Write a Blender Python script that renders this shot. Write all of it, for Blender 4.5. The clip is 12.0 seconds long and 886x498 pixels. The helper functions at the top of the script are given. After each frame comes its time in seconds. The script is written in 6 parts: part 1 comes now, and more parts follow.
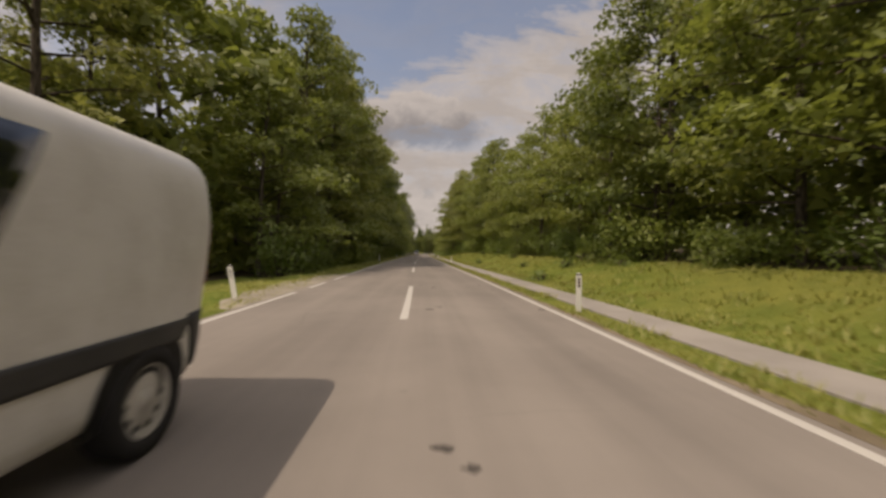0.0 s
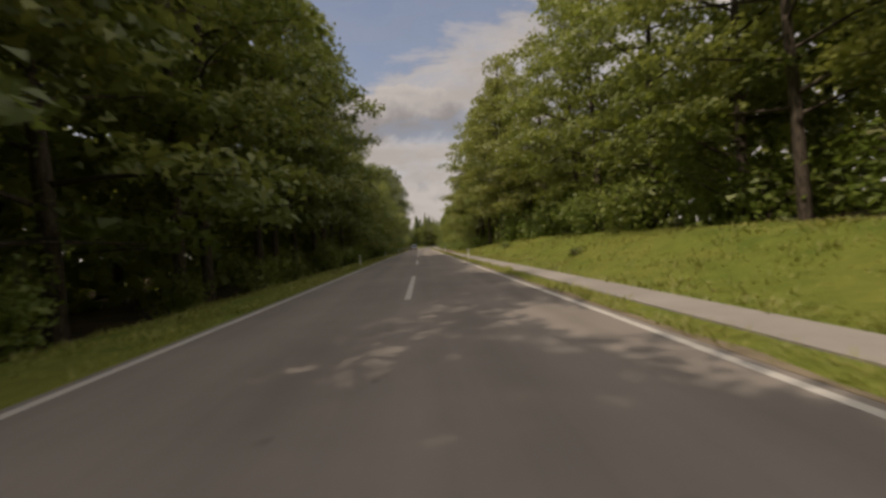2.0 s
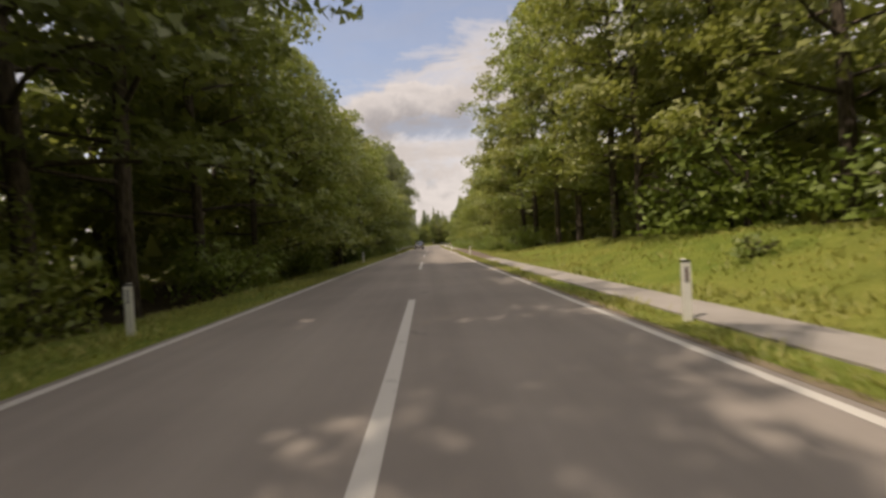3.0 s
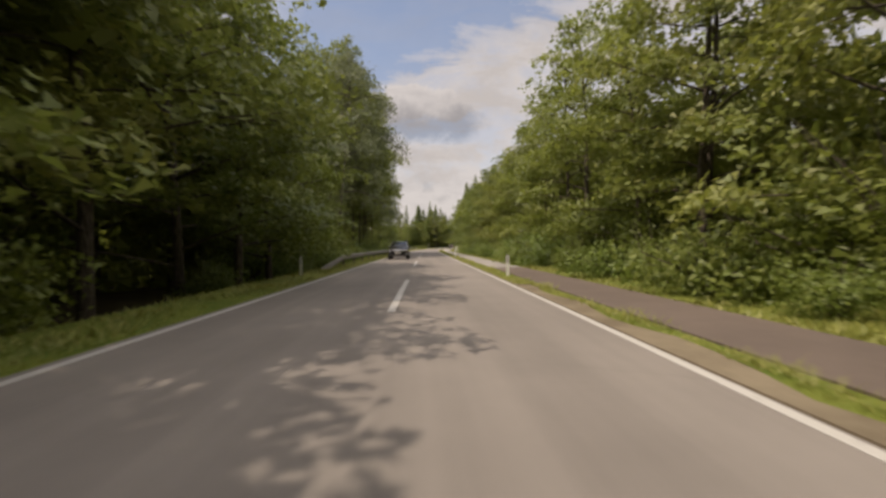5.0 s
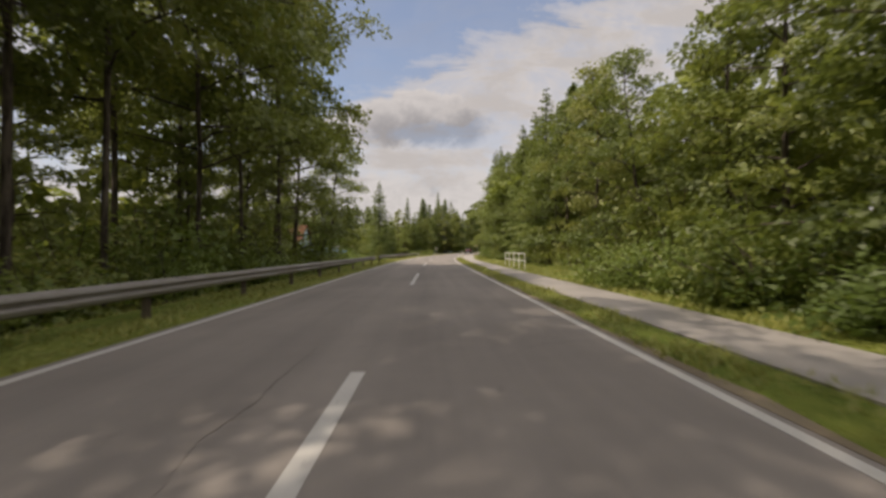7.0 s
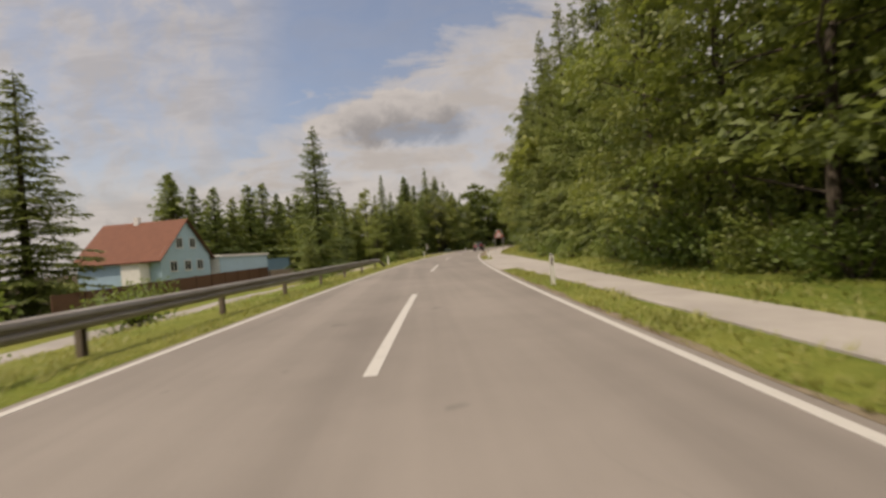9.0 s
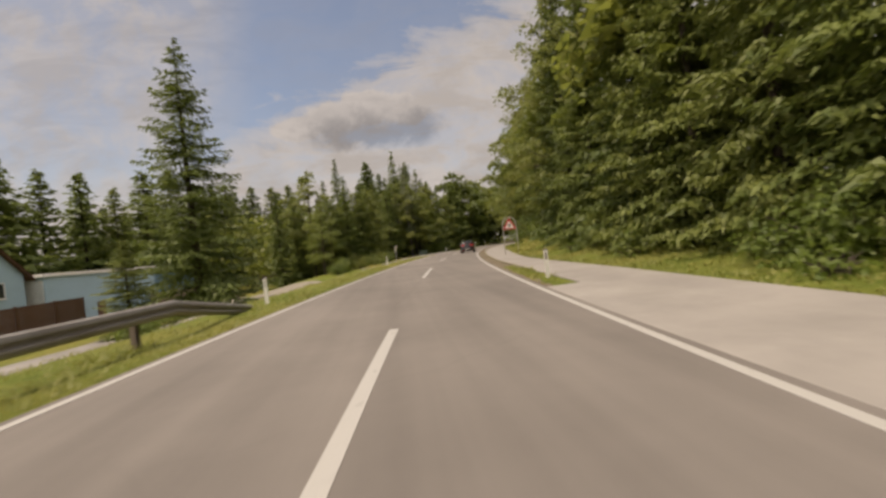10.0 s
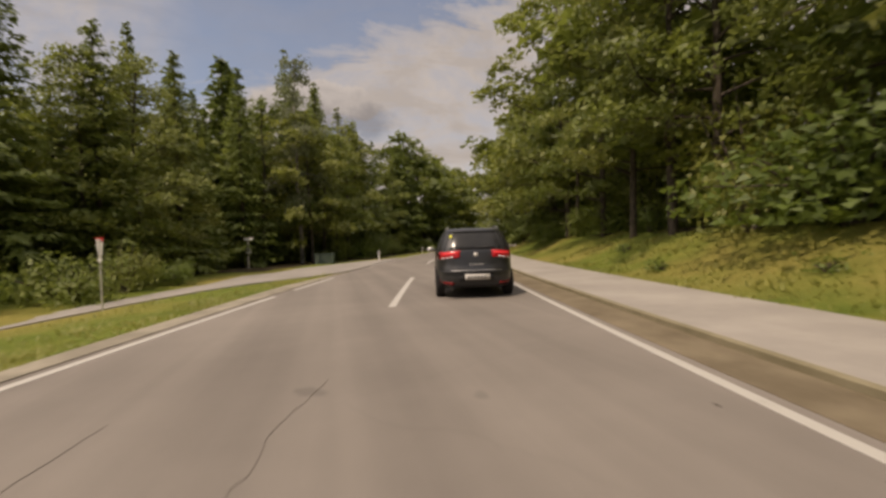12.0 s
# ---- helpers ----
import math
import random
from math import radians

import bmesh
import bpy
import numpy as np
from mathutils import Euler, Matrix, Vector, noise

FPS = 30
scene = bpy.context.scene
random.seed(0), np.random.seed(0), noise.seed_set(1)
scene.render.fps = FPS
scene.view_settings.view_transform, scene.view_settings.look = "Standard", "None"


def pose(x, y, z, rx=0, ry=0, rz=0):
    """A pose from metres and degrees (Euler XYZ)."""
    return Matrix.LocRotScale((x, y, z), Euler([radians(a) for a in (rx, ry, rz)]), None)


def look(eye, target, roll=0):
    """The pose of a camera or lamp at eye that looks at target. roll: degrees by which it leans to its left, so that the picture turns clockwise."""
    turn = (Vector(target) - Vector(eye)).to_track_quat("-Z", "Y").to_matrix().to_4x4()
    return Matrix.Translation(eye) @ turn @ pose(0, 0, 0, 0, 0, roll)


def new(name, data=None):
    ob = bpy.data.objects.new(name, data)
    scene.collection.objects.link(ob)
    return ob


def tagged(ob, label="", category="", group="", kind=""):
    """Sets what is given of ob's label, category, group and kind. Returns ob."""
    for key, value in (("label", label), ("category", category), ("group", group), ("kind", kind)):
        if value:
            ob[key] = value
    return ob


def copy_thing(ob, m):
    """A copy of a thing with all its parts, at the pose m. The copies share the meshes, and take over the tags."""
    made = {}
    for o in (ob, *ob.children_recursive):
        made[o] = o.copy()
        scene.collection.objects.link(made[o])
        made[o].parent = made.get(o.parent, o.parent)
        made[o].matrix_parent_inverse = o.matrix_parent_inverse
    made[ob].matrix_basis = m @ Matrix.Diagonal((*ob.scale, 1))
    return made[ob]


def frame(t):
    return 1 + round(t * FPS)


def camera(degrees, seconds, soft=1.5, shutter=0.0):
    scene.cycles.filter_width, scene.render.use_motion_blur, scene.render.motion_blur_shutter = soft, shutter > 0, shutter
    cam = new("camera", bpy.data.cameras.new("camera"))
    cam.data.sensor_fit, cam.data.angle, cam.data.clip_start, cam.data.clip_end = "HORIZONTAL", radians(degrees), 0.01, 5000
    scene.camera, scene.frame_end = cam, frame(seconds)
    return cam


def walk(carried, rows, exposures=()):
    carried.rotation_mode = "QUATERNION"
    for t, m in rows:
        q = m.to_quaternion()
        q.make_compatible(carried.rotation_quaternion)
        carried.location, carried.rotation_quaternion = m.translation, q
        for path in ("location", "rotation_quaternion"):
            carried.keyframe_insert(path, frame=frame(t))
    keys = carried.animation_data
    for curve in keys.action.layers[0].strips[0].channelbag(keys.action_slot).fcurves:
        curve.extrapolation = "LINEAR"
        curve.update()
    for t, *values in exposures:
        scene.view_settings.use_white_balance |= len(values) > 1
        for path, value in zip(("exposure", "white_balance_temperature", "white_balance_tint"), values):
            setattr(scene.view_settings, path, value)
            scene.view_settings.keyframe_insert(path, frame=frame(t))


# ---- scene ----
import functools

cam = camera(93.5, 12.0, soft=2.9, shutter=0.1)
# seconds, x, y, z, tilt, yaw, lean
PATH = [
    (0, 0.26, -11.65, 1.24, 90.46, -3.22, 1.11),
    (0.3, 0.35, -4.40, 1.24, 89.88, -3.12, 1.12),
    (0.5, 0.37, 0.81, 1.24, 90.25, -2.45, 1.19),
    (0.7, 0.35, 6.12, 1.24, 90.44, -2.46, 0.97),
    (1, 0.28, 14.13, 1.24, 90.31, -2.28, 1.18),
    (1.3, 0.23, 22.11, 1.24, 89.05, -2.18, -0.70),
    (1.5, 0.19, 27.35, 1.24, 89.38, -2.18, -3.12),
    (1.7, 0.19, 32.42, 1.24, 89.17, -2.66, -4.70),
    (2, 0.26, 40.35, 1.24, 89.33, -3.34, -3.64),
    (2.2, 0.31, 45.61, 1.24, 89.23, -2.80, -3.39),
    (2.5, 0.35, 53.42, 1.24, 89.01, -2.24, -3.10),
    (2.7, 0.39, 58.66, 1.24, 88.94, -2.19, -2.92),
    (3, 0.48, 66.17, 1.24, 89.08, -2.24, -2.96),
    (3.2, 0.55, 71.07, 1.24, 89.15, -2.45, -2.60),
    (4.8, 0.83, 109.50, 1.24, 89.37, -3.18, -1.65),
    (5, 0.94, 114.32, 1.24, 89.51, -3.06, -0.69),
    (5.2, 1.06, 119.14, 1.24, 89.88, -3.44, 0.68),
    (5.5, 1.14, 126.14, 1.24, 89.84, -3.42, 0.96),
    (5.7, 1.19, 130.83, 1.24, 90.19, -3.33, 2.58),
    (6, 1.26, 137.97, 1.24, 90.34, -2.83, 2.93),
    (6.2, 1.28, 142.56, 1.24, 90.58, -2.51, 2.81),
    (6.5, 1.38, 149.60, 1.24, 89.93, -2.39, 2.69),
    (6.7, 1.48, 154.26, 1.24, 90.61, -2.56, 1.10),
    (7, 1.58, 161.28, 1.24, 90.14, -2.13, -0.48),
    (7.2, 1.63, 165.80, 1.24, 89.92, -2.32, -1.19),
    (8.8, 2.27, 203.43, 1.24, 89.41, -3.34, -2.73),
    (9, 2.43, 208.13, 1.24, 89.73, -3.47, -4.30),
    (9.3, 2.72, 214.92, 1.24, 89.68, -4.48, -6.45),
    (9.5, 2.99, 219.39, 1.24, 89.43, -4.92, -7.05),
    (10, 3.89, 230.89, 1.24, 89.58, -6.94, -6.13),
    (10.5, 5.06, 242.04, 1.24, 89.02, -8.61, -5.53),
    (11, 6.54, 253.16, 1.24, 89.34, -10.46, -3.7),
    (11.5, 8.33, 264.20, 1.24, 89.37, -12.64, -2.58),
    (12, 10.47, 275.34, 1.24, 89.24, -14.81, -1.92),
]


def eye_pose(x, y, z, tilt, yaw, lean):
    pitch, turn = radians(tilt - 90), radians(yaw)
    ahead = Vector((-math.sin(turn) * math.cos(pitch), math.cos(turn) * math.cos(pitch), math.sin(pitch)))
    return look((x, y, z), Vector((x, y, z)) + ahead, lean)


EXPOSURES = [(0.0, -0.07, 7550, 18), (1.2, -0.06, 7450, 18), (2.0, -0.08, 7300, 16), (2.6, 0.44, 7350, 17), (3.2, 0.48, 7250, 17), (5.0, 0.3, 7050, 16), (6.3, 0.2, 6900, 15), (7.1, 0.26, 6950, 15), (9.0, 0.06, 7250, 15), (10.5, 0.0, 7450, 17), (12.0, -0.04, 7650, 18)]
walk(cam, [(t, eye_pose(x, y, z, tilt, yaw, lean)) for t, x, y, z, tilt, yaw, lean in PATH], EXPOSURES)

# ---- light ----
SUN_TO = Vector((-0.80, -0.50, 1.55)).normalized()
sun = new("sun", bpy.data.lights.new("sun", "SUN"))
sun.data.energy, sun.data.angle, sun.data.color = 3.0, radians(0.6), (1.0, 0.92, 0.80)
sun.matrix_world = look(SUN_TO * 50, (0, 0, 0))


class Nodes:
    """Short-hand for building node trees."""

    def __init__(self, tree):
        self.tree = tree

    def add(self, kind, **props):
        node = self.tree.nodes.new(kind)
        for key, value in props.items():
            if key == "operation":
                node.operation = value
            elif key == "blend_type":
                node.blend_type = value
            elif key == "data_type":
                node.data_type = value
        return node

    def put(self, socket, value):
        if isinstance(value, bpy.types.NodeSocket):
            self.tree.links.new(value, socket)
        else:
            socket.default_value = value

    def math(self, op, a, b=0.0, clamp=False):
        node = self.add("ShaderNodeMath", operation=op)
        node.use_clamp = clamp
        self.put(node.inputs[0], a)
        self.put(node.inputs[1], b)
        return node.outputs[0]

    def mix(self, f, a, b, blend="MIX"):
        node = self.add("ShaderNodeMix", data_type="RGBA", blend_type=blend)
        self.put(node.inputs[0], f)
        for socket, c in ((node.inputs[6], a), (node.inputs[7], b)):
            self.put(socket, c if isinstance(c, bpy.types.NodeSocket) else (*c, 1.0))
        return node.outputs[2]

    def noise(self, vector, scale, detail=4.0, rough=0.55, distort=0.0):
        node = self.add("ShaderNodeTexNoise")
        if vector is not None:
            self.tree.links.new(vector, node.inputs["Vector"])
        for key, value in (("Scale", scale), ("Detail", detail), ("Roughness", rough), ("Distortion", distort)):
            node.inputs[key].default_value = value
        return node.outputs[0]

    def step(self, x, a, b):
        """0 below a, 1 above b, smooth between."""
        node = self.add("ShaderNodeMapRange")
        node.interpolation_type = "SMOOTHSTEP"
        self.put(node.inputs[0], x)
        self.put(node.inputs[1], a)
        self.put(node.inputs[2], b)
        return node.outputs[0]


def build_sky():
    world = bpy.data.worlds.new("sky")
    scene.world = world
    world.use_nodes = True
    n = Nodes(world.node_tree)
    world.node_tree.nodes.clear()
    sky = n.add("ShaderNodeTexSky")
    sky.sky_type, sky.sun_disc = "NISHITA", False
    sky.sun_elevation = math.asin(SUN_TO.z)
    sky.sun_rotation = math.atan2(SUN_TO.x, SUN_TO.y)
    sky.air_density, sky.dust_density, sky.ozone_density = 1.0, 1.3, 1.5
    where = n.add("ShaderNodeTexCoord").outputs["Generated"]
    parts = n.add("ShaderNodeSeparateXYZ")
    n.put(parts.inputs[0], where)
    x, y, z = parts.outputs
    flat = n.math("MAXIMUM", n.math("ABSOLUTE", y), 0.12)
    u, w = n.math("DIVIDE", x, flat), n.math("DIVIDE", z, flat)
    at = n.add("ShaderNodeCombineXYZ")
    n.put(at.inputs[0], u)
    n.put(at.inputs[1], w)
    plane = at.outputs[0]
    tilt = n.add("ShaderNodeMapping")
    tilt.inputs["Rotation"].default_value = (0, 0, radians(-28))
    tilt.inputs["Scale"].default_value = (1.0, 3.2, 1.0)
    n.put(tilt.inputs["Vector"], plane)
    streak = n.noise(tilt.outputs[0], 5.0, 6.0, 0.62, 0.6)
    puff = n.noise(plane, 9.0, 8.0, 0.6, 0.2)
    fine = n.noise(plane, 26.0, 5.0, 0.6)
    wobble = n.math("ADD", n.math("MULTIPLY", n.math("SUBTRACT", streak, 0.5), 0.34), n.math("MULTIPLY", n.math("SUBTRACT", fine, 0.5), 0.09))
    # high bank that climbs to the side, thinning upwards
    edge = n.math("SUBTRACT", n.math("ADD", w, wobble), n.math("ADD", n.math("MULTIPLY", u, 0.46), 0.43))
    bank = n.math("SUBTRACT", 1.0, n.step(edge, -0.05, 0.06))
    bank = n.math("MULTIPLY", bank, n.math("ADD", 0.62, n.math("MULTIPLY", n.step(n.math("ADD", streak, n.math("MULTIPLY", fine, 0.25)), 0.45, 0.75), 0.38)))
    # thin veil over the other side
    side = n.math("ADD", n.math("ADD", u, n.math("MULTIPLY", n.math("SUBTRACT", puff, 0.5), 0.22)), n.math("MULTIPLY", w, -0.16))
    veil = n.math("MULTIPLY", n.math("SUBTRACT", 1.0, n.step(side, -0.54, -0.24)), n.math("ADD", 0.4, n.math("MULTIPLY", n.step(puff, 0.35, 0.62), 0.4)))
    # low cloud near the horizon
    low = n.math("SUBTRACT", 1.0, n.step(n.math("ADD", w, n.math("MULTIPLY", n.math("SUBTRACT", puff, 0.5), 0.22)), 0.14, 0.27))
    # broken cloud overhead, out of view, added as fill light
    over = n.math("MULTIPLY", n.step(w, 0.95, 1.5), n.math("ADD", 0.35, n.math("MULTIPLY", n.step(streak, 0.38, 0.6), 0.6)))
    cover = n.math("MAXIMUM", n.math("MAXIMUM", bank, n.math("MAXIMUM", veil, over)), n.math("MULTIPLY", low, 0.95))
    # one cumulus with a grey base
    def blob(cu, cw, ru, rw, ragged):
        du = n.math("DIVIDE", n.math("SUBTRACT", u, cu), ru)
        dw = n.math("DIVIDE", n.math("SUBTRACT", w, cw), rw)
        r = n.math("ADD", n.math("MULTIPLY", du, du), n.math("MULTIPLY", dw, dw))
        r = n.math("ADD", r, n.math("MULTIPLY", n.math("SUBTRACT", puff, 0.5), ragged))
        return n.math("SUBTRACT", 1.0, n.step(r, 0.45, 1.1))
    puffs = ((-0.10, 0.325, 0.10, 0.05), (-0.02, 0.345, 0.09, 0.055), (0.06, 0.335, 0.08, 0.05), (-0.17, 0.305, 0.09, 0.04))
    cumulus = functools.reduce(lambda a, b: n.math("MAXIMUM", a, b), [blob(*c, 2.2) for c in puffs])
    soft = n.math("ADD", w, n.math("MULTIPLY", n.math("SUBTRACT", puff, 0.5), 0.16))
    soft = n.math("ADD", soft, n.math("MULTIPLY", n.math("SUBTRACT", fine, 0.5), 0.05))
    base = n.math("MAXIMUM", blob(-0.01, 0.30, 0.19, 0.085, 1.6), blob(0.06, 0.32, 0.10, 0.08, 1.6))
    base = n.math("MULTIPLY", base, n.math("SUBTRACT", 1.0, n.step(soft, 0.285, 0.375)))
    base = n.math("MULTIPLY", n.math("MULTIPLY", base, n.step(soft, 0.225, 0.268)), 0.95)
    thin = n.math("MULTIPLY", n.step(n.math("ADD", streak, n.math("MULTIPLY", puff, 0.5)), 0.62, 0.92), 0.38)
    grey = n.math("MAXIMUM", n.math("MAXIMUM", base, thin), n.math("MULTIPLY", n.step(puff, 0.48, 0.66), n.math("MULTIPLY", low, 0.6)))
    cover = n.math("MAXIMUM", cover, n.math("MULTIPLY", cumulus, 0.97), clamp=True)
    cover = n.math("MAXIMUM", cover, n.math("ADD", 0.10, n.math("MULTIPLY", n.step(streak, 0.3, 0.75), 0.16)))
    cloud = n.mix(grey, (3.5, 3.42, 3.36), (1.75, 1.74, 1.80))
    # the unseen overhead cloud is made far brighter, to fill the shade
    cloud = n.mix(n.step(w, 0.9, 1.6), cloud, (10.5, 10.3, 10.1))
    colour = n.mix(cover, n.mix(0.15, sky.outputs[0], (1.25, 1.3, 1.35)), cloud)
    back = n.add("ShaderNodeBackground")
    n.put(back.inputs[0], colour)
    back.inputs[1].default_value = 0.15
    out = n.add("ShaderNodeOutputWorld")
    n.put(out.inputs[0], back.outputs[0])


build_sky()


# ---- materials ----
def surface(name, colour, rough=0.6, metal=0.0, build=None, spec=0.5):
    mat = bpy.data.materials.new(name)
    mat.use_nodes = True
    n = Nodes(mat.node_tree)
    b = mat.node_tree.nodes["Principled BSDF"]
    b.inputs["Base Color"].default_value = (*colour, 1)
    b.inputs["Roughness"].default_value = rough
    b.inputs["Metallic"].default_value = metal
    b.inputs["Specular IOR Level"].default_value = spec
    if build:
        build(n, b)
    return mat


def place_of(n):
    return n.add("ShaderNodeTexCoord").outputs["Object"]


def bumped(n, b, height, strength, distance=0.02):
    bump = n.add("ShaderNodeBump")
    bump.inputs["Strength"].default_value = strength
    bump.inputs["Distance"].default_value = distance
    n.put(bump.inputs["Height"], height)
    n.put(b.inputs["Normal"], bump.outputs[0])


def speckled(dark, light, coarse=0.35, fine=60.0, bump=0.3, crack=False):
    def build(n, b):
        p = place_of(n)
        big, grain = n.noise(p, coarse, 5.0, 0.6), n.noise(p, fine, 3.0, 0.6)
        mid = n.noise(p, coarse * 9, 4.0, 0.6)
        f = n.math("ADD", n.math("MULTIPLY", n.step(big, 0.3, 0.72), 0.55), n.math("ADD", n.math("MULTIPLY", grain, 0.3), n.math("MULTIPLY", mid, 0.25)))
        colour = n.mix(n.math("SUBTRACT", f, 0.12, True), dark, light)
        if crack:
            lanes = n.add("ShaderNodeMapping")
            lanes.inputs["Scale"].default_value = (1.1, 0.035, 1.0)
            n.put(lanes.inputs[0], p)
            track = n.noise(lanes.outputs[0], 1.0, 4.0, 0.55)
            colour = n.mix(n.math("MULTIPLY", n.step(track, 0.35, 0.7), 0.28), colour, tuple(1.32 * c for c in light))
            colour = n.mix(n.math("MULTIPLY", n.step(track, 0.42, 0.25), 0.2), colour, tuple(0.8 * c for c in dark))
            cells = n.add("ShaderNodeTexVoronoi")
            cells.feature = "DISTANCE_TO_EDGE"
            warp = n.add("ShaderNodeVectorMath", operation="ADD")
            n.put(warp.inputs[0], p)
            noise_colour = n.add("ShaderNodeTexNoise")
            noise_colour.inputs["Scale"].default_value = 0.6
            noise_colour.inputs["Detail"].default_value = 5.0
            n.put(noise_colour.inputs["Vector"], p)
            n.put(warp.inputs[1], noise_colour.outputs[1])
            n.put(cells.inputs["Vector"], warp.outputs[0])
            cells.inputs["Scale"].default_value = 0.16
            line = n.math("SUBTRACT", 1.0, n.step(cells.outputs[0], 0.0008, 0.0038))
            line = n.math("MULTIPLY", line, n.step(n.noise(p, 0.12, 2.0), 0.5, 0.62))
            colour = n.mix(n.math("MULTIPLY", line, 0.14), colour, (0.03, 0.028, 0.026))
            spots = n.step(n.noise(p, 1.7, 2.0, 0.4), 0.73, 0.77)
            colour = n.mix(n.math("MULTIPLY", spots, 0.3), colour, (0.045, 0.042, 0.04))
        n.put(b.inputs["Base Color"], colour)
        bumped(n, b, grain, bump, 0.004)
    return build


ASPHALT = surface("asphalt", (0.2, 0.18, 0.16), 0.88, build=speckled((0.145, 0.128, 0.112), (0.235, 0.208, 0.182), 0.22, 55.0, 0.35, True), spec=0.3)
PATH_ASPHALT = surface("path_asphalt", (0.25, 0.23, 0.2), 0.9, build=speckled((0.21, 0.193, 0.172), (0.345, 0.315, 0.283), 0.5, 50.0, 0.3), spec=0.3)
# lighter copy of the path asphalt, coloured for the sunlit stretch past s=207
PALE_SUNLIT_ASPHALT = surface("pale_sunlit_path_asphalt", (0.32, 0.3, 0.26), 0.9, build=speckled((0.26, 0.238, 0.212), (0.41, 0.375, 0.335), 0.5, 50.0, 0.3), spec=0.3)
BROWN_ASPHALT = surface("brown_asphalt", (0.15, 0.11, 0.09), 0.9, build=speckled((0.10, 0.078, 0.064), (0.17, 0.13, 0.105), 0.5, 50.0, 0.3), spec=0.3)
GRAVEL = surface("gravel", (0.3, 0.27, 0.22), 0.95, build=speckled((0.17, 0.15, 0.115), (0.38, 0.34, 0.27), 1.4, 30.0, 0.8), spec=0.2)
TAR = surface("tar", (0.05, 0.045, 0.04), 0.8, build=speckled((0.035, 0.03, 0.027), (0.09, 0.08, 0.07), 3.0, 50.0, 0.4), spec=0.3)
DIRT = surface("dirt", (0.2, 0.16, 0.12), 0.95, build=speckled((0.115, 0.09, 0.058), (0.25, 0.205, 0.14), 1.1, 26.0, 0.6), spec=0.2)
CRACK = surface("crack_edge", (0.09, 0.08, 0.07), 0.9, build=speckled((0.130, 0.115, 0.100), (0.19, 0.168, 0.148), 2.0, 50.0, 0.3), spec=0.2)
KERB_STONE = surface("kerb_stone", (0.3, 0.27, 0.22), 0.9, build=speckled((0.17, 0.145, 0.085), (0.29, 0.25, 0.165), 2.0, 40.0, 0.4), spec=0.3)


def worn_paint(n, b):
    p = place_of(n)
    wear = n.step(n.noise(p, 5.0, 6.0, 0.7), 0.56, 0.70)
    grain = n.noise(p, 50.0, 3.0)
    colour = n.mix(n.math("MULTIPLY", grain, 0.5), (0.46, 0.44, 0.40), (0.35, 0.33, 0.30))
    n.put(b.inputs["Base Color"], n.mix(n.math("MULTIPLY", wear, 0.6), colour, (0.2, 0.18, 0.16)))
    bumped(n, b, grain, 0.3, 0.003)


LINE_PAINT = surface("line_paint", (0.62, 0.6, 0.55), 0.7, build=worn_paint)


def grassy(n, b):
    p = place_of(n)
    big, mid, fine = n.noise(p, 0.16, 4.0, 0.6), n.noise(p, 1.3, 5.0, 0.65), n.noise(p, 22.0, 4.0, 0.7)
    colour = n.mix(n.step(mid, 0.3, 0.7), (0.092, 0.13, 0.02), (0.165, 0.19, 0.034))
    split = n.add("ShaderNodeSeparateXYZ")
    n.put(split.inputs[0], p)
    dry = n.math("ADD", 0.28, n.math("MULTIPLY", n.step(split.outputs[1], 200.0, 285.0), 0.5))
    colour = n.mix(n.math("MULTIPLY", n.step(big, 0.40, 0.66), dry), colour, (0.28, 0.225, 0.065))
    colour = n.mix(n.math("MULTIPLY", n.step(fine, 0.5, 0.75), 0.55), colour, (0.065, 0.085, 0.014))
    tuft = n.noise(p, 5.5, 4.0, 0.7)
    colour = n.mix(n.math("MULTIPLY", n.step(tuft, 0.52, 0.72), 0.38), colour, (0.075, 0.105, 0.017))
    colour = n.mix(n.math("MULTIPLY", n.step(tuft, 0.46, 0.28), 0.4), colour, (0.25, 0.235, 0.06))
    n.put(b.inputs["Base Color"], colour)
    bumped(n, b, n.math("ADD", fine, tuft), 0.7, 0.06)


FOREST_FLOOR = surface("forest_floor", (0.06, 0.045, 0.028), 0.95, build=speckled((0.03, 0.024, 0.014), (0.085, 0.065, 0.036), 0.6, 14.0, 0.8), spec=0.1)
GRASS_GROUND = surface("grass_ground", (0.1, 0.13, 0.03), 0.95, build=grassy, spec=0.15)


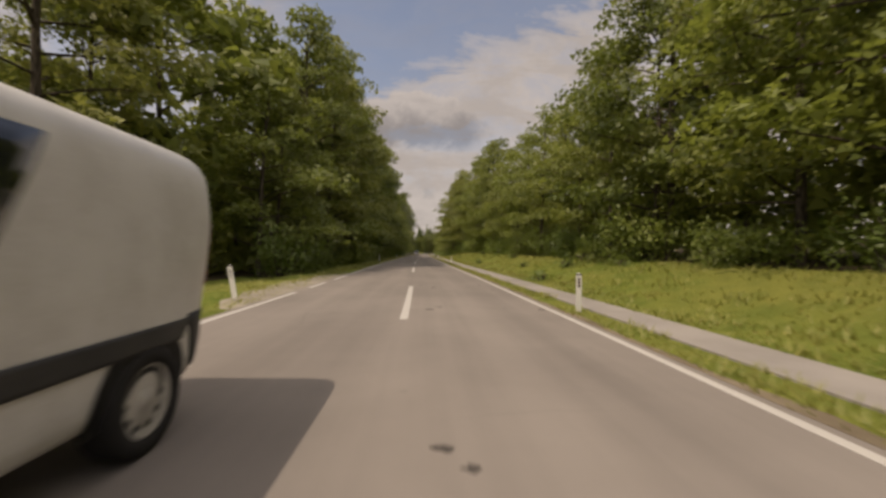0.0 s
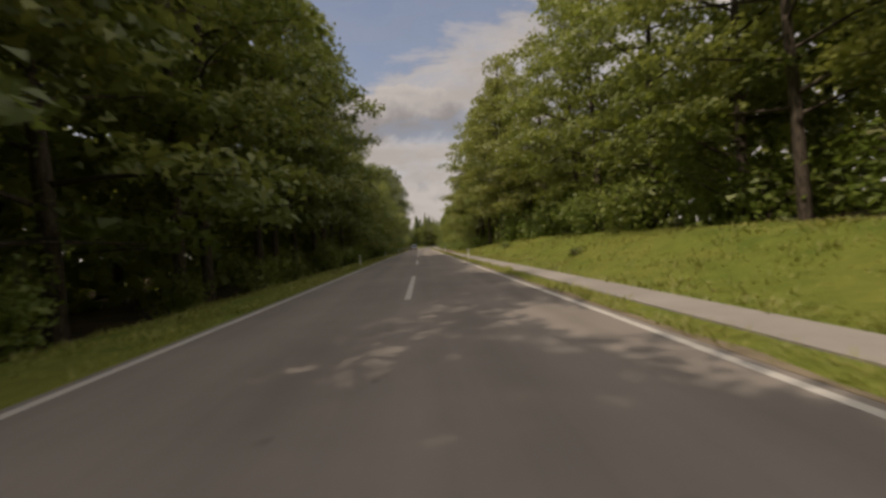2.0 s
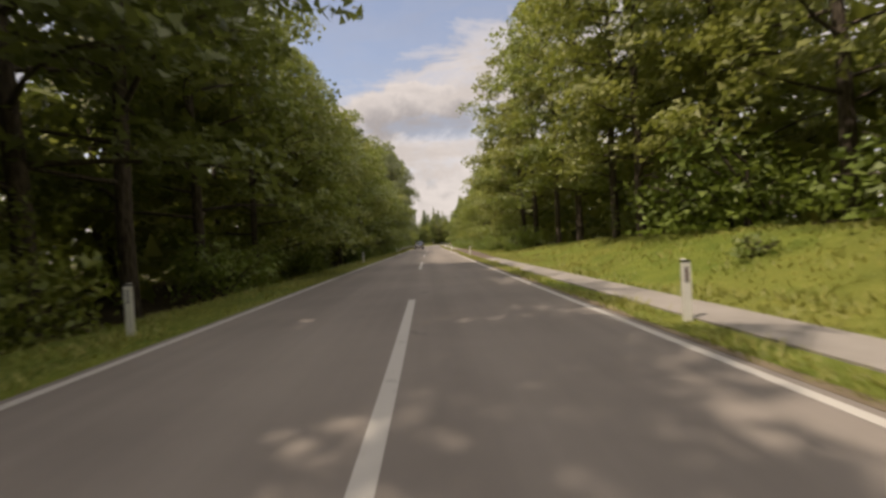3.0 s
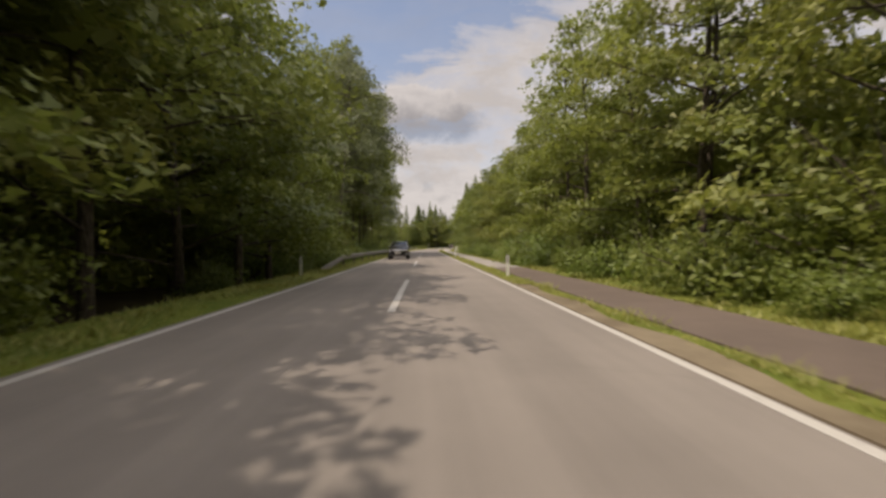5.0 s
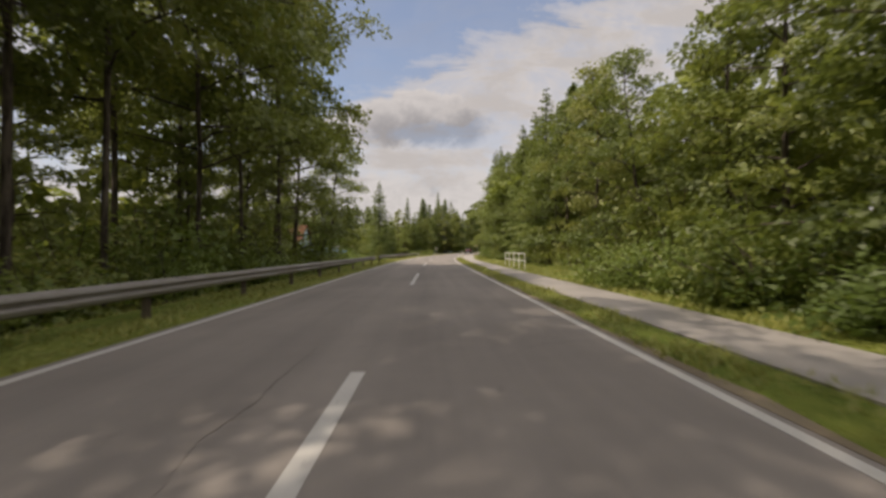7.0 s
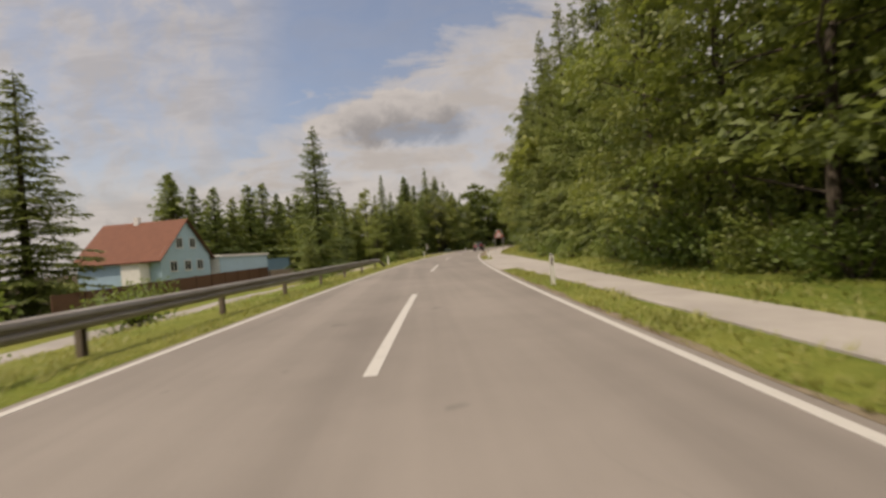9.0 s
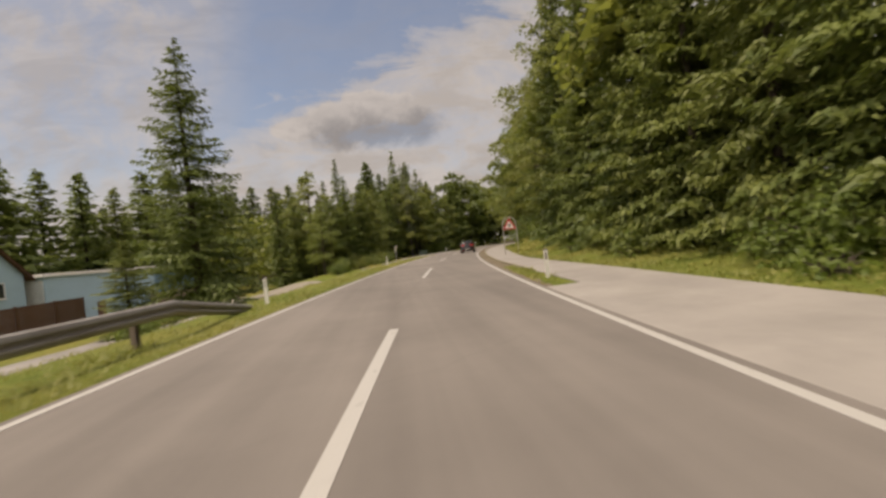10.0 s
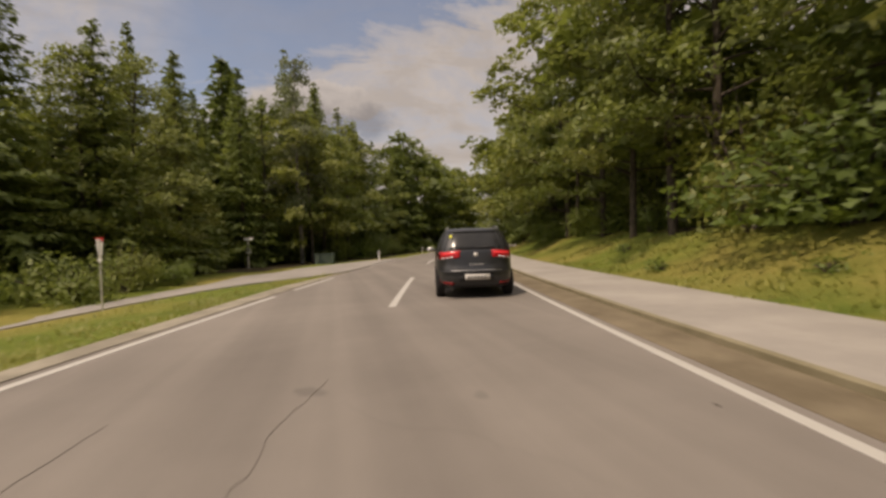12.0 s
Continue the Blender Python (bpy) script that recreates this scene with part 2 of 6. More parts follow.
def leafy(name, dark, light, dry, gloss=0.55, through_light=0.9):
    """Leaves: each one a little different, some light comes through."""
    mat = bpy.data.materials.new(name)
    mat.use_nodes = True
    n = Nodes(mat.node_tree)
    b = mat.node_tree.nodes["Principled BSDF"]
    out = mat.node_tree.nodes["Material Output"]
    rnd = n.add("ShaderNodeNewGeometry").outputs["Random Per Island"]
    one = n.add("ShaderNodeObjectInfo").outputs["Random"]
    patch = n.noise(place_of(n), 0.45, 3.0)
    colour = n.mix(n.math("ADD", n.math("MULTIPLY", rnd, 0.6), n.math("MULTIPLY", n.step(patch, 0.35, 0.65), 0.4)), dark, light)
    colour = n.mix(n.math("MULTIPLY", n.step(n.math("ADD", n.math("MULTIPLY", rnd, 0.3), one), 0.75, 1.2), 0.45), colour, dry)
    colour = n.mix(n.step(one, 0.0, 0.45), tuple(0.9 * c for c in dark), colour)
    n.put(b.inputs["Base Color"], colour)
    b.inputs["Roughness"].default_value = gloss
    b.inputs["Specular IOR Level"].default_value = 0.35
    thin = n.add("ShaderNodeBsdfTranslucent")
    n.put(thin.inputs[0], n.mix(1.0 - through_light, n.mix(0.4, colour, light), (0.0, 0.0, 0.0)))
    blend = n.add("ShaderNodeAddShader")
    n.put(blend.inputs[0], b.outputs[0])
    n.put(blend.inputs[1], thin.outputs[0])
    n.put(out.inputs[0], blend.outputs[0])
    return mat


LEAF_BEECH = leafy("leaf_beech", (0.064, 0.084, 0.015), (0.132, 0.150, 0.027), (0.158, 0.148, 0.034))
LEAF_ASH = leafy("leaf_ash", (0.074, 0.091, 0.019), (0.145, 0.160, 0.033), (0.170, 0.156, 0.042))
LEAF_WILLOW = leafy("leaf_willow", (0.072, 0.085, 0.036), (0.136, 0.149, 0.064), (0.128, 0.132, 0.055))
LEAF_BUSH = leafy("leaf_bush", (0.059, 0.086, 0.013), (0.121, 0.153, 0.026), (0.149, 0.149, 0.040))
NEEDLE = leafy("needle", (0.064, 0.086, 0.020), (0.132, 0.158, 0.034), (0.15, 0.152, 0.04), 0.6, 0.7)
GRASS_BLADE = leafy("grass_blade", (0.118, 0.133, 0.026), (0.21, 0.205, 0.048), (0.275, 0.222, 0.082), 0.6, 0.6)


def barky(dark, light):
    def build(n, b):
        p = place_of(n)
        stretch = n.add("ShaderNodeMapping")
        stretch.inputs["Scale"].default_value = (9, 9, 1.5)
        n.put(stretch.inputs[0], p)
        f = n.noise(stretch.outputs[0], 2.0, 5.0, 0.65)
        n.put(b.inputs["Base Color"], n.mix(n.step(f, 0.35, 0.65), dark, light))
        bumped(n, b, f, 0.8, 0.03)
    return build


BARK = surface("bark", (0.08, 0.06, 0.045), 0.9, build=barky((0.035, 0.027, 0.02), (0.12, 0.098, 0.075)), spec=0.2)
BIRCH_BARK = surface("birch_bark", (0.4, 0.38, 0.34), 0.8, build=barky((0.06, 0.05, 0.045), (0.42, 0.39, 0.35)), spec=0.2)


def dusty(colour, dust, scale=3.0, amount=0.35):
    def build(n, b):
        p = place_of(n)
        f = n.math("ADD", n.math("MULTIPLY", n.noise(p, scale, 5.0, 0.6), 0.7), n.math("MULTIPLY", n.noise(p, scale * 14, 3.0), 0.3))
        n.put(b.inputs["Base Color"], n.mix(n.math("MULTIPLY", n.step(f, 0.4, 0.7), amount), colour, dust))
    return build


def lit(b, colour, strength):
    b.inputs["Emission Color"].default_value = (*colour, 1)
    b.inputs["Emission Strength"].default_value = strength


def made(name, colour, rough=0.5, metal=0.0, dust=None, amount=0.3, spec=0.5, scale=3.0):
    dust = dust or tuple(0.55 * c + 0.02 for c in colour)
    return surface(name, colour, rough, metal, dusty(colour, dust, scale, amount), spec)


POST_WHITE = made("post_white", (0.74, 0.72, 0.66), 0.55, dust=(0.45, 0.43, 0.36), amount=0.5)
BLACK_PLASTIC = made("black_plastic", (0.018, 0.018, 0.019), 0.6, dust=(0.06, 0.055, 0.05))
REFLECT_RED = made("reflector_red", (0.10, 0.035, 0.03), 0.25)
REFLECT_GREY = made("reflector_grey", (0.5, 0.5, 0.5), 0.25)
ZINC = made("zinc", (0.27, 0.25, 0.225), 0.6, 0.35, dust=(0.17, 0.135, 0.105), amount=0.6, scale=1.2)
RUSTY = made("weathered_steel_post", (0.19, 0.15, 0.12), 0.75, 0.2, dust=(0.11, 0.075, 0.05), amount=0.7)
TUBE_GREY = made("tube_grey", (0.55, 0.53, 0.49), 0.45, 0.35, dust=(0.33, 0.3, 0.25))
SIGN_RED = made("sign_red", (0.52, 0.035, 0.03), 0.4)
SIGN_WHITE = made("sign_white", (0.76, 0.74, 0.69), 0.45, amount=0.15)
SIGN_BLACK = made("sign_black", (0.02, 0.02, 0.02), 0.5)
VAN_WHITE = made("van_white", (0.56, 0.545, 0.52), 0.32, dust=(0.40, 0.38, 0.345), amount=0.55, spec=0.5)
CAR_GREY = made("car_grey", (0.040, 0.041, 0.043), 0.28, 0.4, dust=(0.08, 0.075, 0.068), amount=0.35, spec=0.6)
CAR_BLACK = made("car_black", (0.010, 0.0095, 0.010), 0.14, 0.0, dust=(0.018, 0.016, 0.016), amount=0.3, spec=0.6)
CAR_GLASS = surface("car_glass", (0.010, 0.012, 0.013), 0.06, spec=0.7)
REAR_GLASS = made("rear_glass", (0.022, 0.023, 0.024), 0.2, dust=(0.05, 0.048, 0.045), spec=0.22)
CHROME = surface("chrome", (0.55, 0.55, 0.55), 0.3, 1.0)
ALLOY = made("alloy", (0.45, 0.44, 0.42), 0.35, 0.8, dust=(0.2, 0.18, 0.16))
STEEL_RIM = made("steel_rim", (0.5, 0.48, 0.45), 0.5, 0.3, dust=(0.25, 0.22, 0.19), amount=0.5)
RUBBER = made("rubber", (0.014, 0.013, 0.013), 0.85, dust=(0.03, 0.027, 0.024), spec=0.3)
LAMP_RED = surface("lamp_red", (0.26, 0.012, 0.014), 0.25, spec=0.4)
LAMP_LIT = surface("lamp_lit", (0.34, 0.012, 0.016), 0.2, spec=0.5, build=lambda n, b: lit(b, (1.0, 0.02, 0.03), 0.05))
LAMP_GLOW = surface("lamp_glow", (0.6, 0.03, 0.035), 0.25, spec=0.4, build=lambda n, b: lit(b, (1.0, 0.05, 0.06), 0.22))
LAMP_SMOKE = surface("lamp_smoke", (0.07, 0.012, 0.014), 0.15, spec=0.6)
DAY_LIGHT = surface("day_light", (0.8, 0.8, 0.8), 0.3, build=lambda n, b: lit(b, (1.0, 0.97, 0.92), 1.0))
LAMP_CLEAR = surface("lamp_clear", (0.42, 0.40, 0.40), 0.3, 0.3, spec=0.5)
LAMP_DARK = surface("lamp_dark", (0.20, 0.19, 0.19), 0.2, 0.5, spec=0.6)
PLATE_WHITE = made("plate_white", (0.62, 0.60, 0.56), 0.4)
PLATE_INK = surface("plate_ink", (0.25, 0.24, 0.23), 0.5)
STICKER = surface("sticker", (0.62, 0.6, 0.05), 0.5)
HOUSE_BLUE = made("house_blue_render", (0.33, 0.46, 0.54), 0.9, dust=(0.28, 0.38, 0.44), amount=0.5, spec=0.2, scale=0.8)
HOUSE_WHITE = made("white_render", (0.72, 0.70, 0.66), 0.9, dust=(0.5, 0.48, 0.44), amount=0.4, spec=0.2)
ROOF_TILE = made("roof_tile", (0.19, 0.085, 0.055), 0.85, dust=(0.13, 0.062, 0.044), amount=0.6, spec=0.2, scale=1.5)
FRAME_WHITE = made("frame_white", (0.7, 0.69, 0.66), 0.5)
WINDOW_GLASS = surface("window_glass", (0.03, 0.035, 0.04), 0.06, spec=0.8)
FENCE_WOOD = made("fence_wood", (0.115, 0.062, 0.04), 0.8, dust=(0.07, 0.04, 0.03), amount=0.6, spec=0.2)
WOOD_GREY = made("wood_grey", (0.22, 0.18, 0.13), 0.85, dust=(0.12, 0.1, 0.075), amount=0.6, spec=0.2)
BIN_GREEN = made("bin_green", (0.10, 0.14, 0.11), 0.6, dust=(0.2, 0.21, 0.18), amount=0.5)
BARREL_YELLOW = made("barrel_yellow", (0.33, 0.30, 0.07), 0.6, dust=(0.2, 0.19, 0.07), amount=0.5)
CONTAINER_BLUE = made("container_blue", (0.13, 0.24, 0.32), 0.55, 0.1, dust=(0.2, 0.24, 0.25), amount=0.4)


# ---- the line of the road: s metres along it, side metres to its right ----
TURN_NODES = (-1.05, 0.01, 0.58, -0.45, -0.19, -0.09, -0.5, -0.71, -0.3, -0.85, -0.62, -1.41, -3.54, -6.43, -9.4, -12.4, -16.02, -19.55, -23.01, -26.4, -29.76, -33.08, -36.39)
LINE_S = np.arange(-900.0, 1501.0)
LINE_H = np.radians(np.interp(LINE_S, np.arange(-20, 421, 20.0), TURN_NODES))
LINE_X, LINE_Y = np.cumsum(-np.sin(LINE_H)), np.cumsum(np.cos(LINE_H))
LINE_X, LINE_Y = LINE_X - LINE_X[900], LINE_Y - LINE_Y[900]


def along(s, side):
    s, side = np.broadcast_arrays(np.asarray(s, float), np.asarray(side, float))
    h = np.interp(s, LINE_S, LINE_H)
    return np.interp(s, LINE_S, LINE_X) + side * np.cos(h), np.interp(s, LINE_S, LINE_Y) + side * np.sin(h)


def spot(s, side, z=None, turn=0.0):
    """A pose on the ground beside the road; its y points along the road."""
    x, y = along(s, side)
    if z is None:
        z = float(ground_z(s, side))
    return pose(float(x), float(y), z, 0, 0, math.degrees(np.interp(s, LINE_S, LINE_H)) + turn)


def nodes(s, table):
    a, b = zip(*table)
    return np.interp(s, a, b)


def path_in(s):
    return nodes(s, ((-60, 4.05), (95, 4.1), (112, 4.15), (205, 4.4), (218, 4.45), (229, 4.15), (244, 4.2), (256, 3.98), (285, 4.15), (420, 4.2)))


def path_out(s):
    return nodes(s, ((-60, 5.0), (95, 5.05), (112, 5.9), (205, 5.75), (218, 5.75), (229, 6.4), (244, 6.3), (256, 5.75), (270, 6.3), (281, 6.7), (420, 6.6)))


def lane_in(s):
    return nodes(s, ((190, 13.2), (274, 13.0), (281, 11.6), (286, 9.2), (289, 7.4), (291.4, 5.7), (294, 4.2), (297, 3.45), (316, 3.45)))


def lane_out(s):
    return nodes(s, ((190, 15.6), (250, 15.2), (262, 14.6), (274, 14.3), (283, 12.4), (288, 11.0), (293, 10.2), (299, 9.4), (305, 7.4), (310, 5.4), (316, 3.6)))


def shoulder(s):
    return nodes(s, ((250, 3.5), (262, 3.6), (272, 3.75), (281, 3.9), (290, 4.15), (296, 3.6), (320, 3.5)))


def ramp(x):
    x = np.clip(x, 0, 1)
    return x * x * (3 - 2 * x)


def ground_z(s, side):
    s, side = np.broadcast_arrays(np.asarray(s, float), np.asarray(side, float))
    bank = nodes(s, ((-60, 1.0), (0, 0.95), (36, 1.05), (62, 1.35), (85, 1.1), (105, 0.35), (125, 0.08), (215, 0.06), (245, 0.2), (265, 0.75), (285, 1.5), (420, 1.5)))
    right = bank * ramp((side - path_out(s) - 0.25) / 4.6) + 0.045 * np.clip(side - 11, 0, 60)
    ditch = nodes(s, ((-60, 0.1), (0, 0.1), (20, 0.5), (120, 0.6), (150, 1.0), (195, 1.2), (210, 1.5), (240, 1.4), (255, 1.5), (272, 1.5), (278, 1.2), (284, 0.75), (291, 0.45), (297, 0.25), (303, 0.1), (420, 0.3)))
    left = -ditch * ramp((-side - 5.2) / nodes(s, ((-60, 2.6), (140, 2.6), (205, 7.0), (284, 7.0), (300, 4.0), (420, 2.6))))
    left = left - nodes(s, ((190, 0.0), (225, 0.9), (262, 1.5), (272, 2.0), (284, 2.4), (291, 2.6), (305, 0.0))) * ramp((-side - 15.0) / 16)
    bump = 0.05 * np.sin(s * 0.9 + side * 1.3) * np.sin(s * 0.37 - side * 0.8) * ramp((np.abs(side) - 6.5) / 3)
    z = np.where(side > 0, right, left) + bump
    z = np.where(np.abs(side) < 3.42, -0.06, z)
    return z


# ---- mesh helpers ----
def mesh_from(name, verts, faces, mat, smooth=False):
    me = bpy.data.meshes.new(name)
    me.from_pydata([tuple(map(float, v)) for v in verts], [], faces)
    me.materials.append(mat)
    if smooth:
        me.shade_smooth()
    me.update()
    return me


def leaves_mesh(name, corners, mat):
    """corners: count x 3 x 3; every leaf stands alone."""
    count = len(corners)
    me = bpy.data.meshes.new(name)
    me.vertices.add(count * 3)
    me.loops.add(count * 3)
    me.polygons.add(count)
    me.vertices.foreach_set("co", np.asarray(corners, np.float32).ravel())
    me.loops.foreach_set("vertex_index", np.arange(count * 3, dtype=np.int32))
    me.polygons.foreach_set("loop_start", np.arange(0, count * 3, 3, dtype=np.int32))
    me.materials.append(mat)
    me.update(calc_edges=True)
    return me


def under(ob, parent):
    ob.parent = parent
    return ob


def part(name, bm, mat, parent=None, label="", smooth=False):
    me = bpy.data.meshes.new(name)
    bm.normal_update()
    bm.to_mesh(me)
    bm.free()
    me.materials.append(mat)
    if smooth:
        me.shade_smooth()
    ob = new(name, me)
    if parent:
        ob.parent = parent
    if label:
        tagged(ob, label)
    return ob


def box_bm(x0, y0, z0, x1, y1, z1, bevel=0.0, bm=None):
    bm = bm or bmesh.new()
    got = bmesh.ops.create_cube(bm, size=1.0)
    vs = got["verts"]
    for v in vs:
        v.co = Vector(((x0 + x1) / 2 + v.co.x * (x1 - x0), (y0 + y1) / 2 + v.co.y * (y1 - y0), (z0 + z1) / 2 + v.co.z * (z1 - z0)))
    if bevel:
        es = list({e for v in vs for e in v.link_edges})
        bmesh.ops.bevel(bm, geom=es, offset=bevel, segments=2, affect="EDGES", profile=0.6)
    return bm


def tube_bm(points, radii, sides=8, bm=None, cap=True):
    bm = bm or bmesh.new()
    rings = []
    pts = [Vector(p) for p in points]
    for i, p in enumerate(pts):
        d = (pts[min(i + 1, len(pts) - 1)] - pts[max(i - 1, 0)]).normalized()
        a = d.orthogonal().normalized() if i == 0 else (rings_a - d * rings_a.dot(d)).normalized()
        rings_a = a
        c = d.cross(a)
        r = radii[i] if isinstance(radii, (list, tuple)) else radii
        rings.append([bm.verts.new(p + r * (math.cos(k * math.tau / sides) * a + math.sin(k * math.tau / sides) * c)) for k in range(sides)])
    for lo, hi in zip(rings, rings[1:]):
        for k in range(sides):
            bm.faces.new((lo[k], lo[(k + 1) % sides], hi[(k + 1) % sides], hi[k]))
    if cap:
        bm.faces.new(rings[0][::-1])
        bm.faces.new(rings[-1])
    return bm


def prism_bm(outline, depth, bm=None):
    """An outline of (x, z) in the plane y = 0, made depth thick towards +y."""
    bm = bm or bmesh.new()
    lo = [bm.verts.new((x, 0, z)) for x, z in outline]
    hi = [bm.verts.new((x, depth, z)) for x, z in outline]
    bm.faces.new(lo)
    bm.faces.new(hi[::-1])
    for k in range(len(outline)):
        j = (k + 1) % len(outline)
        bm.faces.new((lo[j], lo[k], hi[k], hi[j]))
    return bm


def ribbon(name, s_values, inner, outer, z, mat, cols=2, depth=0.06, parent=None, lift=None):
    """A strip along the road between two sides, with edges of its own thickness."""
    s_values = np.asarray(s_values, float)
    a = inner(s_values) if callable(inner) else np.full(len(s_values), float(inner))
    b = outer(s_values) if callable(outer) else np.full(len(s_values), float(outer))
    verts, faces = [], []
    prof = [(0.0, -depth)] + [(k / (cols - 1), 0.0) for k in range(cols)] + [(1.0, -depth)]
    for f, dz in prof:
        side = a + (b - a) * f
        x, y = along(s_values, side)
        zz = (lift(s_values, side) if lift else 0.0) + z + dz + 0 * x
        verts.append(np.stack([x, y, zz], -1))
    m, count = len(prof), len(s_values)
    verts = np.stack(verts, 1).reshape(-1, 3)
    for i in range(count - 1):
        for k in range(m - 1):
            q = (i * m + k, i * m + k + 1, (i + 1) * m + k + 1, (i + 1) * m + k)
            faces.append(q)
    faces.append(tuple(range(m))[::-1])
    faces.append(tuple((count - 1) * m + k for k in range(m)))
    ob = new(name, mesh_from(name, verts, faces, mat))
    if parent:
        ob.parent = parent
    return ob


# ---- ground, road and paths ----
def build_ground():
    s = np.concatenate([np.linspace(-850, -60, 14)[:-1], np.arange(-60, 340, 1.5), np.linspace(342, 1400, 24)])
    side = np.concatenate([[-1500, -700, -300, -150, -90, -60], np.arange(-45, -10, 3.5), np.arange(-10, -3.6, 0.55), [-3.5, -3.4, 3.4, 3.5],
                           np.arange(3.8, 12, 0.5), np.arange(12.5, 46, 3.5), [60, 90, 150, 330]])
    gs, gn = np.meshgrid(s, side, indexing="ij")
    x, y = along(gs, gn)
    verts = np.stack([x, y, ground_z(gs, gn)], -1).reshape(-1, 3)
    m = len(side)
    faces = [(i * m + k, i * m + k + 1, (i + 1) * m + k + 1, (i + 1) * m + k) for i in range(len(s) - 1) for k in range(m - 1)]
    me = mesh_from("ground", verts, faces, GRASS_GROUND, True)
    me.materials.append(FOREST_FLOOR)
    cs, cn = (gs[:-1, :-1] + gs[1:, 1:]) / 2, (gn[:-1, :-1] + gn[1:, 1:]) / 2
    wood = (cn > 11.2 + 0.6 * np.sin(cs * 0.7)) | ((cn < -6.9 + 0.4 * np.sin(cs * 0.9)) & (cs < 203) & (cs > 12)) | ((cn < -9.5) & (cs < 12)) | ((cn < -12.5) & (cs > 303)) | ((cn < -lane_out(cs) - 3.2) & (cs > 296)) | ((cn < -42) & (cs > 203))
    me.polygons.foreach_set("material_index", wood.astype(np.int32).ravel())
    tagged(new("ground", me), "grassy roadside ground with bank and ditch", "ground", kind="structure")


build_ground()
road = ribbon("road", np.arange(-120, 440, 2.0), -3.5, 3.38, 0.0, ASPHALT, 9, 0.15)
tagged(road, "worn grey asphalt country road with fine cracks", "road", kind="structure")
EDGE_L = -3.3


def edge_right(s):
    return nodes(s, ((-10, 3.18), (14, 3.21), (30, 3.18), (105, 3.2), (122, 3.28), (140, 3.28), (165, 3.22), (200, 3.18)))


def centre(s):
    return nodes(s, ((0, 0.0), (14, -0.05), (40, -0.06), (54, 0.0), (70, 0.08), (90, 0.05), (125, -0.02), (145, 0.03), (160, 0.05), (190, 0.05), (215, 0.05), (233, 0.06), (255, 0.0), (268, -0.05), (285, 0.0)))



for a, b in ((-100, 440),):
    tagged(ribbon("edge_line", np.arange(a, b, 1.0), lambda s: edge_right(s) - 0.06, lambda s: edge_right(s) + 0.06, 0.005, LINE_PAINT, 2, 0.004), "worn white edge line on asphalt", "road marking", kind="structure")
for a, b in ((-100, 0.6), (2.2, 4.6), (6.2, 9.6), (10.4, 287), (288.5, 293), (301, 440)):
    tagged(ribbon("edge_line", np.linspace(a, b, max(3, int(b - a))), EDGE_L - 0.065, EDGE_L + 0.065, 0.005, LINE_PAINT, 2, 0.004), "worn white edge line on asphalt", "road marking", kind="structure")
for k in range(-4, 24):
    a = -4.0 + 18.03 * k
    tagged(ribbon("lane_dash", np.linspace(a, a + 7.3, 6), lambda s: centre(s) - 0.075, lambda s: centre(s) + 0.075, 0.005, LINE_PAINT, 2, 0.004), "white centre line dash", "road marking", group="centre line dashes", kind="structure")
TAR_SPOTS = ((-9.0, 0.46, 0.17), (-9.25, 0.62, 0.15), (-2.6, 0.5, 0.2), (-2.2, 0.75, 0.16), (-2.5, 3.0, 0.22), (3.6, 0.35, 0.12), (3.0, 0.75, 0.2), (4.4, 2.6, 0.16), (2.3, 2.75, 0.2), (16.6, 0.4, 0.14), (16.7, 1.05, 0.12), (279.0, 2.82, 0.06))
for k, (s, side, size) in enumerate(TAR_SPOTS):
    spot_rng = random.Random(k)
    x, y = along(s, side)
    ring = [(float(x) + 0.55 * size * spot_rng.uniform(0.2, 1.0) * math.cos(a), float(y) + 0.42 * size * spot_rng.uniform(0.2, 1.0) * math.sin(a)) for a in np.linspace(0, math.tau, 11)[:-1]]
    verts = [(a, b, 0.005) for a, b in ring] + [(a, b, -0.002) for a, b in ring]
    faces = [tuple(range(10))] + [(j, j + 10, (j + 1) % 10 + 10, (j + 1) % 10) for j in range(10)]
    tagged(new("tar_spot", mesh_from("tar_spot", verts, faces, TAR)), "small dark tar patch on the asphalt", "road patch", kind="structure")


def road_crack(seed, s0, s1, side0, side1, width):
    """A jagged open crack that wanders along the lane."""
    rng = np.random.default_rng(seed)
    s = np.linspace(s0, s1, int((s1 - s0) / 0.09) + 3)
    f = (s - s0) / (s1 - s0)
    side = side0 + (side1 - side0) * f + np.cumsum(rng.normal(0, 0.02, len(s))) * np.sin(f * math.pi) + 0.03 * np.sin(s * 2.1 + seed)
    half = width * rng.uniform(0.25, 1.0, len(s)) * np.sin(np.clip(f, 0.03, 0.97) * math.pi) ** 0.4 / 2
    rows = [np.stack([*along(s, side + k * half), np.full(len(s), z)], 1) for k, z in ((-1, 0.001), (-1, 0.004), (1, 0.004), (1, 0.001))]
    verts = np.stack(rows, 1).reshape(-1, 3)
    faces = [(i * 4 + k, i * 4 + k + 1, i * 4 + k + 5, i * 4 + k + 4) for i in range(len(s) - 1) for k in range(3)]
    tagged(new("road_crack", mesh_from("road_crack", verts, faces, CRACK)), "thin dark crack in the worn asphalt", "road crack", kind="structure")


